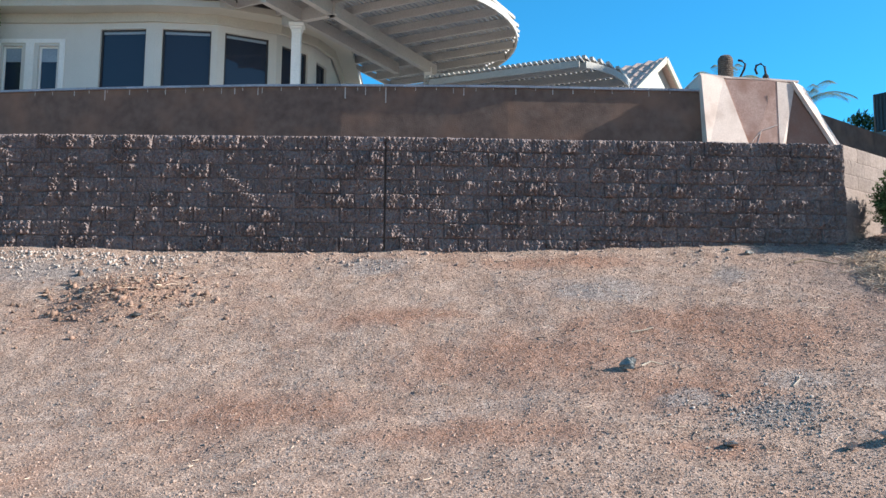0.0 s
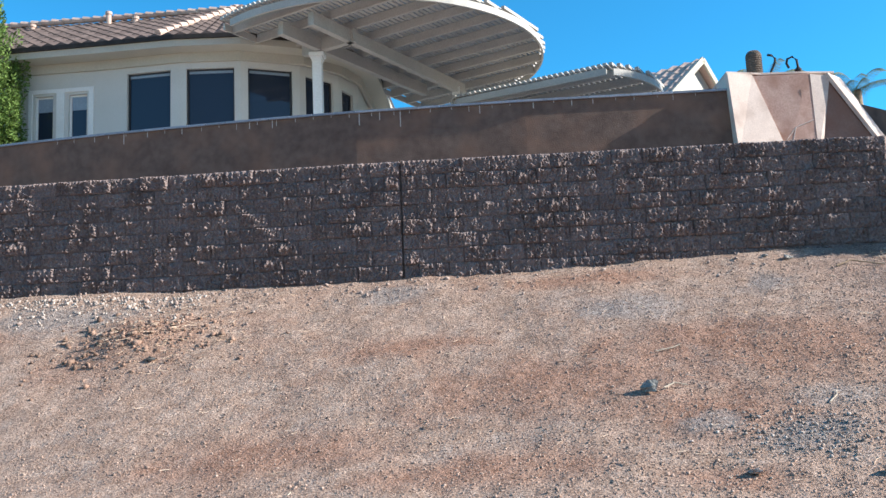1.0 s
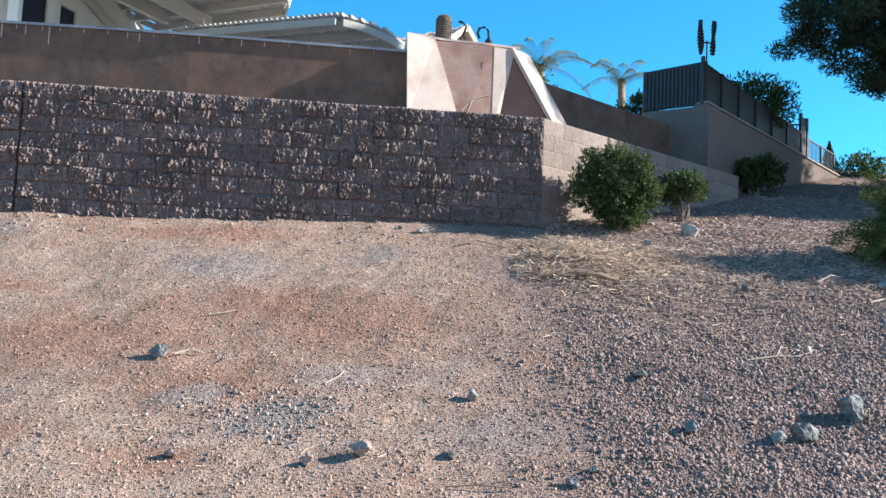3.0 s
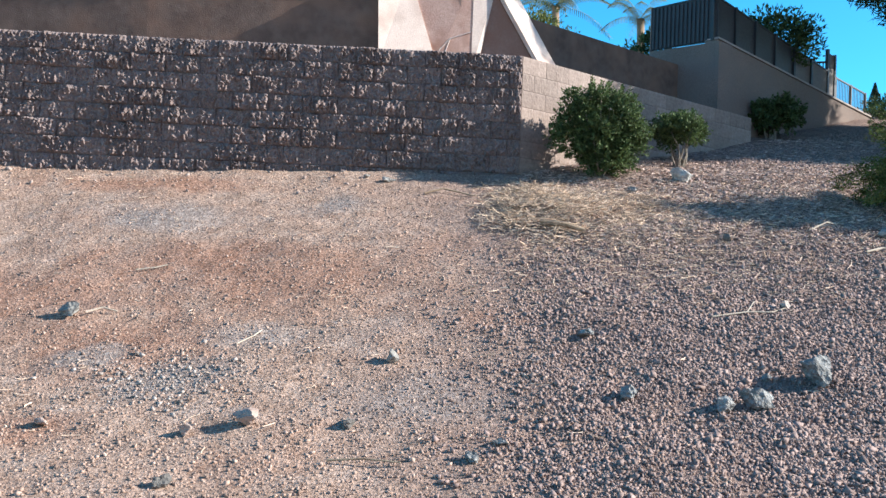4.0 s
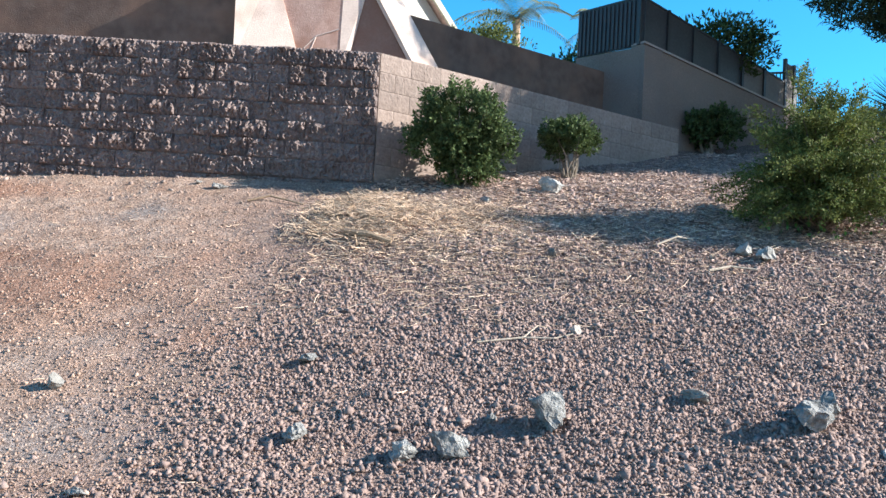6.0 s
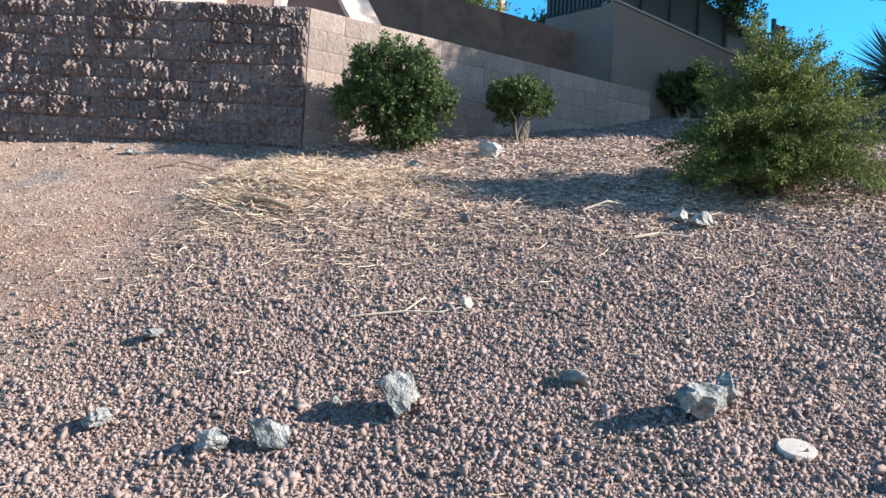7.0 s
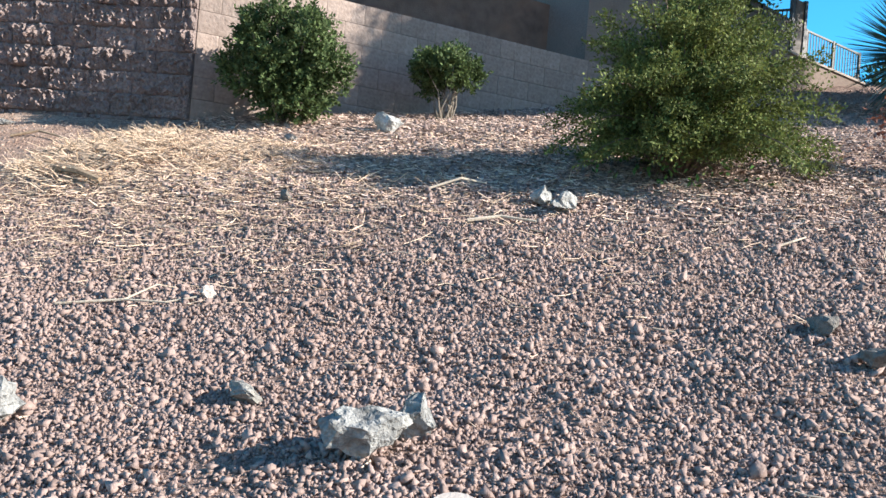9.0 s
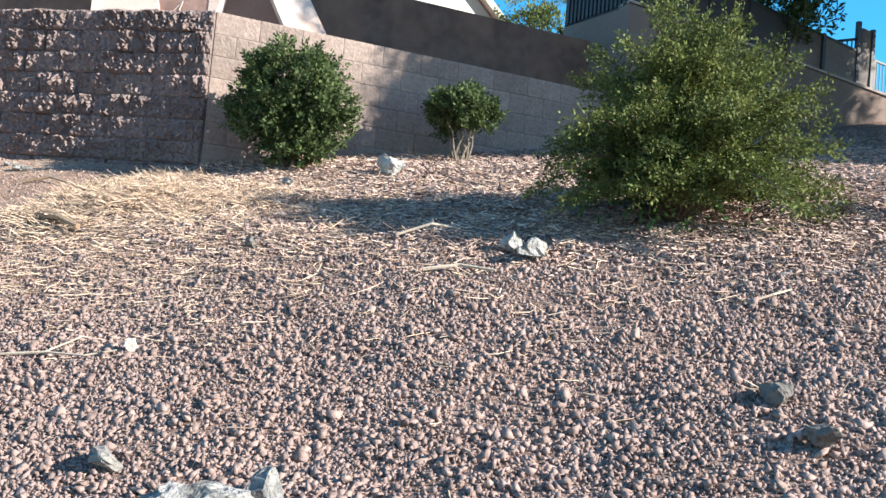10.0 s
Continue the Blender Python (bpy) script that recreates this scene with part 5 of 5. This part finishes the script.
WED = np.array([(-1, -.8, -.5), (1, -.8, -.5), (0, .9, -.5), (-.8, -.6, .6), (.9, -.5, .4), (.1, .7, .55)], float)
WEF = np.array([(2, 1, 0), (3, 4, 5), (0, 1, 4), (0, 4, 3), (1, 2, 5), (1, 5, 4), (2, 0, 3), (2, 3, 5)])
CUF = np.array([(3, 2, 1, 0), (4, 5, 6, 7), (0, 1, 5, 4), (1, 2, 6, 5), (2, 3, 7, 6), (3, 0, 4, 7)])


def scatter(name, x, y, size, mat, label, base, faces, lift=.25):
    n = len(x)
    z = heights(x, y)
    s = size[:, None, None] * rng.uniform(.5, 1.4, (n, 1, 3))
    v = base[None] * s * rng.uniform(.5, 1.25, (n, len(base), 1))
    q = rng.normal(size=(n, 4))
    q /= np.linalg.norm(q, axis=1)[:, None]
    w, a, b, c = q.T
    R = np.stack([1 - 2 * (b * b + c * c), 2 * (a * b - c * w), 2 * (a * c + b * w), 2 * (a * b + c * w), 1 - 2 * (a * a + c * c), 2 * (b * c - a * w),
                  2 * (a * c - b * w), 2 * (b * c + a * w), 1 - 2 * (a * a + b * b)], 1).reshape(n, 3, 3)
    v = np.einsum("nij,nkj->nki", R, v) + np.stack([x, y, z + size * lift], 1)[:, None]
    f = (faces[None] + (np.arange(n) * len(base))[:, None, None]).reshape(-1, faces.shape[1])
    ob = soup(name, v.reshape(-1, 3), f, mat)
    return tagged(ob, label, "gravel", kind="stuff")


def edge_x(y):
    """Where tan grit gives way to red gravel."""
    return np.interp(y, (4, 6.5, 7.4, 8.5, 9.6, 10.5), (4.9, 5.0, 5.25, 5.35, 5.6, 6.4))


n = 390000
x, y = rng.uniform(4.4, 12.6, n), rng.uniform(5.6, 11.2, n)
dense = 1 / (1 + np.exp(-(x - edge_x(y) - .12 * np.sin(3 * y) - .1 * np.sin(7 * y + 2)) / .24))
dense *= np.clip(1 - .55 * (y - 9.4) / 1.6, .25, 1) * np.where((x > 5) & (y > 9.2), .8, 1)
dense *= np.clip((y - 5.6) / .8, 0, 1) * np.clip((12.6 - x) / 1.5, 0, 1) * (.65 + .35 * np.sin(5 * x + 3 * np.sin(2 * y)) * np.sin(4.3 * y + x) ) 
k = rng.random(n) < dense
x, y = x[k], y[k]
scatter("gravel_stones", x, y, np.clip(rng.lognormal(math.log(.0093), .40, len(x)), .005, .028), M_GRAVEL, "loose crushed reddish-brown stone gravel", WED, WEF, .36)
n = 125000
x, y = rng.uniform(-4.5, 6.0, n), rng.uniform(5.2, 12.0, n)
k = rng.random(n) < np.clip(1.25 - (y - 5.2) / 6.5, .12, 1) * np.clip(.55 + .12 * (x - .5), .45, 1)
x, y = x[k], y[k]
scatter("grit", x, y, np.clip(rng.lognormal(math.log(.0068), .42, len(x)), .003, .017), M_PEBBLE, "fine tan grit and small pebbles", OCT, OCF)
n = 14000
x, y = rng.uniform(7.5, 16, n), rng.uniform(11, 17.5, n)
k = (y - 12) * SIDE.x - (x - 5.56) * SIDE.y < -.1
scatter("upper_gravel", x[k], y[k], np.clip(rng.lognormal(math.log(.02), .3, k.sum()), .01, .04), M_GRAVEL, "sparse reddish gravel higher up the slope", OCT, OCF)


def straws(name, x, y, lift, length, label, width=.0024, mat=None, tilt=.16):
    """Bent dry stalks lying on the ground, each of two joined strips."""
    n = len(x)
    z = heights(x, y) + lift
    a = rng.uniform(0, 2 * math.pi, n)
    d = np.stack([np.cos(a), np.sin(a), rng.normal(0, tilt, n)], 1)
    b = a + rng.normal(0, .45 + tilt, n)
    e = np.stack([np.cos(b), np.sin(b), rng.normal(-.05, tilt, n)], 1)
    L_ = (length * rng.uniform(.4, 1.3, n))[:, None]
    s = np.stack([-np.sin(a), np.cos(a), rng.normal(0, .5, n)], 1) * width * rng.uniform(.6, 1.6, n)[:, None]
    p1 = np.stack([x, y, z], 1)
    p0, p2 = p1 - d * L_ / 2, p1 + e * L_ / 2
    for p in (p0, p2):
        p[:, 2] = np.maximum(p[:, 2], heights(p[:, 0], p[:, 1]) + .006)
    u = np.array((0, 0, 1)) * width
    v = np.stack([p0 - s, p0 + s, p0 + u, p1 - s, p1 + s, p1 + u, p2 - s, p2 + s, p2 + u], 1).reshape(-1, 3)
    f = np.array([(0, 1, 4, 3), (1, 2, 5, 4), (2, 0, 3, 5), (3, 4, 7, 6), (4, 5, 8, 7), (5, 3, 6, 8)])
    ob = soup(name, v, (f[None] + (np.arange(n) * 9)[:, None, None]).reshape(-1, 4), mat or M_STRAW)
    return tagged(ob, label, "straw", kind="stuff")


n = 15000
px, py = rng.uniform(4.9, 7.2, n), rng.uniform(9.65, 11.65, n)
heap = np.exp(-(((px - 5.65) / .52) ** 2 + ((py - 10.5) / .55) ** 2) ** 1.6) + .55 * np.exp(-(((px - 6.35) / .75) ** 2 + ((py - 10.75) / .55) ** 2)) + .5 * np.exp(-(((px - 5.55) / .35) ** 2 + ((py - 11.25) / .3) ** 2))
k = rng.random(n) < np.clip(heap * (.75 + .35 * np.sin(7 * px + 4 * py) * np.sin(9 * py - 3 * px)), 0, 1)
px, py, heap = px[k], py[k], heap[k]
straws("straw_pile", px, py, .012 + .10 * rng.random(len(px)) * np.clip(heap, 0, 1), .20, "heap of golden dry straw on bare soil", .0022, tilt=.30)
n = 3000
x, y = rng.uniform(5.2, 11.6, n), rng.normal(10.4, .85, n)
k = (rng.random(n) < np.clip(1.15 - np.abs(x - 7.2) / 4.6, .1, 1)) & (y < 12 + np.maximum(x - 5.56, 0) * .72) & (y > 8.6)
straws("scattered_straw", x[k], y[k], .012 + .02 * rng.random(k.sum()), .17, "scattered dry straw and stalks over the soil", .0022, tilt=.35)
n = 1500
x, y = rng.normal(6.5, .8, n), rng.normal(9.6, .42, n)
straws("thin_straw", x, y, .012 + .018 * rng.random(n), .11, "thin dry straw strewn over the gravel", .0018)
n = 500
x, y = rng.uniform(-4, 10, n), rng.uniform(6.5, 11.8, n)
straws("stray_stalks", x, y, .01 + .01 * rng.random(n), .10, "stray dry stalks on the ground", .003)
n = 26000
x, y = rng.uniform(5.6, 12.0, n), rng.normal(11.3, 1.1, n)
k = ((y - 12) * SIDE.x - (x - 5.56) * SIDE.y < -.05) & (y > 9.7) & (y < 12 + np.maximum(x - 5.5, 0) * .7) & (rng.random(n) < np.clip(1.3 - np.abs(x - 8) / 4, .1, 1))
straws("chip_mulch", x[k], y[k], .008 + .012 * rng.random(k.sum()), .055, "pale dry wood chips and leaf litter over the soil", .005, M_CHIP)
n = 2600
x, y = rng.uniform(6.8, 12.5, n), rng.uniform(11.2, 15.5, n)
k = (y - 12) * SIDE.x - (x - 5.56) * SIDE.y < -.08
straws("dry_litter", x[k], y[k], .01 + .02 * rng.random(k.sum()), .12, "thin dry leaf litter by the side wall", .003, M_CHIP)

n = 1300
x = rng.uniform(-7.5, 5.4, n)
y = 11.9 + np.maximum(0, -.8 - x) * BEND - np.abs(rng.normal(0, .38, n))
k = rng.random(n) < np.where(x < 0, .8, .25)
scatter("wall_rubble", x[k], y[k], np.clip(rng.lognormal(math.log(.010), .5, k.sum()), .005, .034), M_TANROCK, "pale rubble and pebbles along the foot of the wall", CUB, CUF, .3)
n = 520
x, y = rng.normal(-3.9, .55, n), rng.normal(10.75, .33, n)
scatter("mound_clods", x, y, np.clip(rng.lognormal(math.log(.014), .5, n), .008, .045), material("brown_clod", [(.22, .135, .10), (.33, .22, .165)], 9, 60, .95, .6, 60, island=.4), "crumbled clods on the dug-up mound", CUB, CUF, .3)
n = 700
x, y = rng.normal(2.72, .30, n), rng.normal(7.68, .20, n)
scatter("ash_clods", x, y, np.clip(rng.lognormal(math.log(.0062), .5, n), .004, .018), material("ash_grey_clod", [(.24, .20, .18), (.40, .345, .31)], 9, 60, .95, .6, 60, island=.5), "crumbled ash-grey clods on the grit", CUB, CUF, .3)
n = 900
x = rng.uniform(-7.5, -3.4, n)
y = 11.75 + (-.8 - x) * BEND - np.abs(rng.normal(0, .30, n))
scatter("pale_pebbles", x, y, np.clip(rng.lognormal(math.log(.013), .45, n), .007, .035), M_CONC, "pale pebbles strewn along the wall's foot", WED, WEF, .3)
straws("mound_straw", rng.normal(-3.5, .6, 260), rng.normal(10.75, .35, 260), .02 + .03 * rng.random(260), .15, "dry stalks on the dug-up mound")

# weep holes
for x, z in ((-1.17, .27), (-3.15, .24), (0.82, .30), (2.68, .30), (4.75, .28)):
    h = part("weep_hole", Geo().lathe((0, 0, 0), [(.028, 0), (.028, .03), (.02, .03), (.02, .004)], 12), M_POST, wall_front)
    h.matrix_basis = Matrix.Translation((x, face_y(x), z)) @ Matrix.Rotation(radians(90), 4, "X")

# ---- wall blocks, last ----
for c in range(10):
    z = TOP - .2 * (c + 1)
    odd = c % 2 == 1
    lay_course(wall_front, lambda s: (-0.79 + s, 12.0), 0, CORNER.x + .79, z, odd, gz, BLOCKS, HALVES)
    lay_course(wall_front, lambda s: (-7.61 + s, face_y(-7.61 + s)), -2.2, 6.80, z, odd, gz, BLOCKS, HALVES)
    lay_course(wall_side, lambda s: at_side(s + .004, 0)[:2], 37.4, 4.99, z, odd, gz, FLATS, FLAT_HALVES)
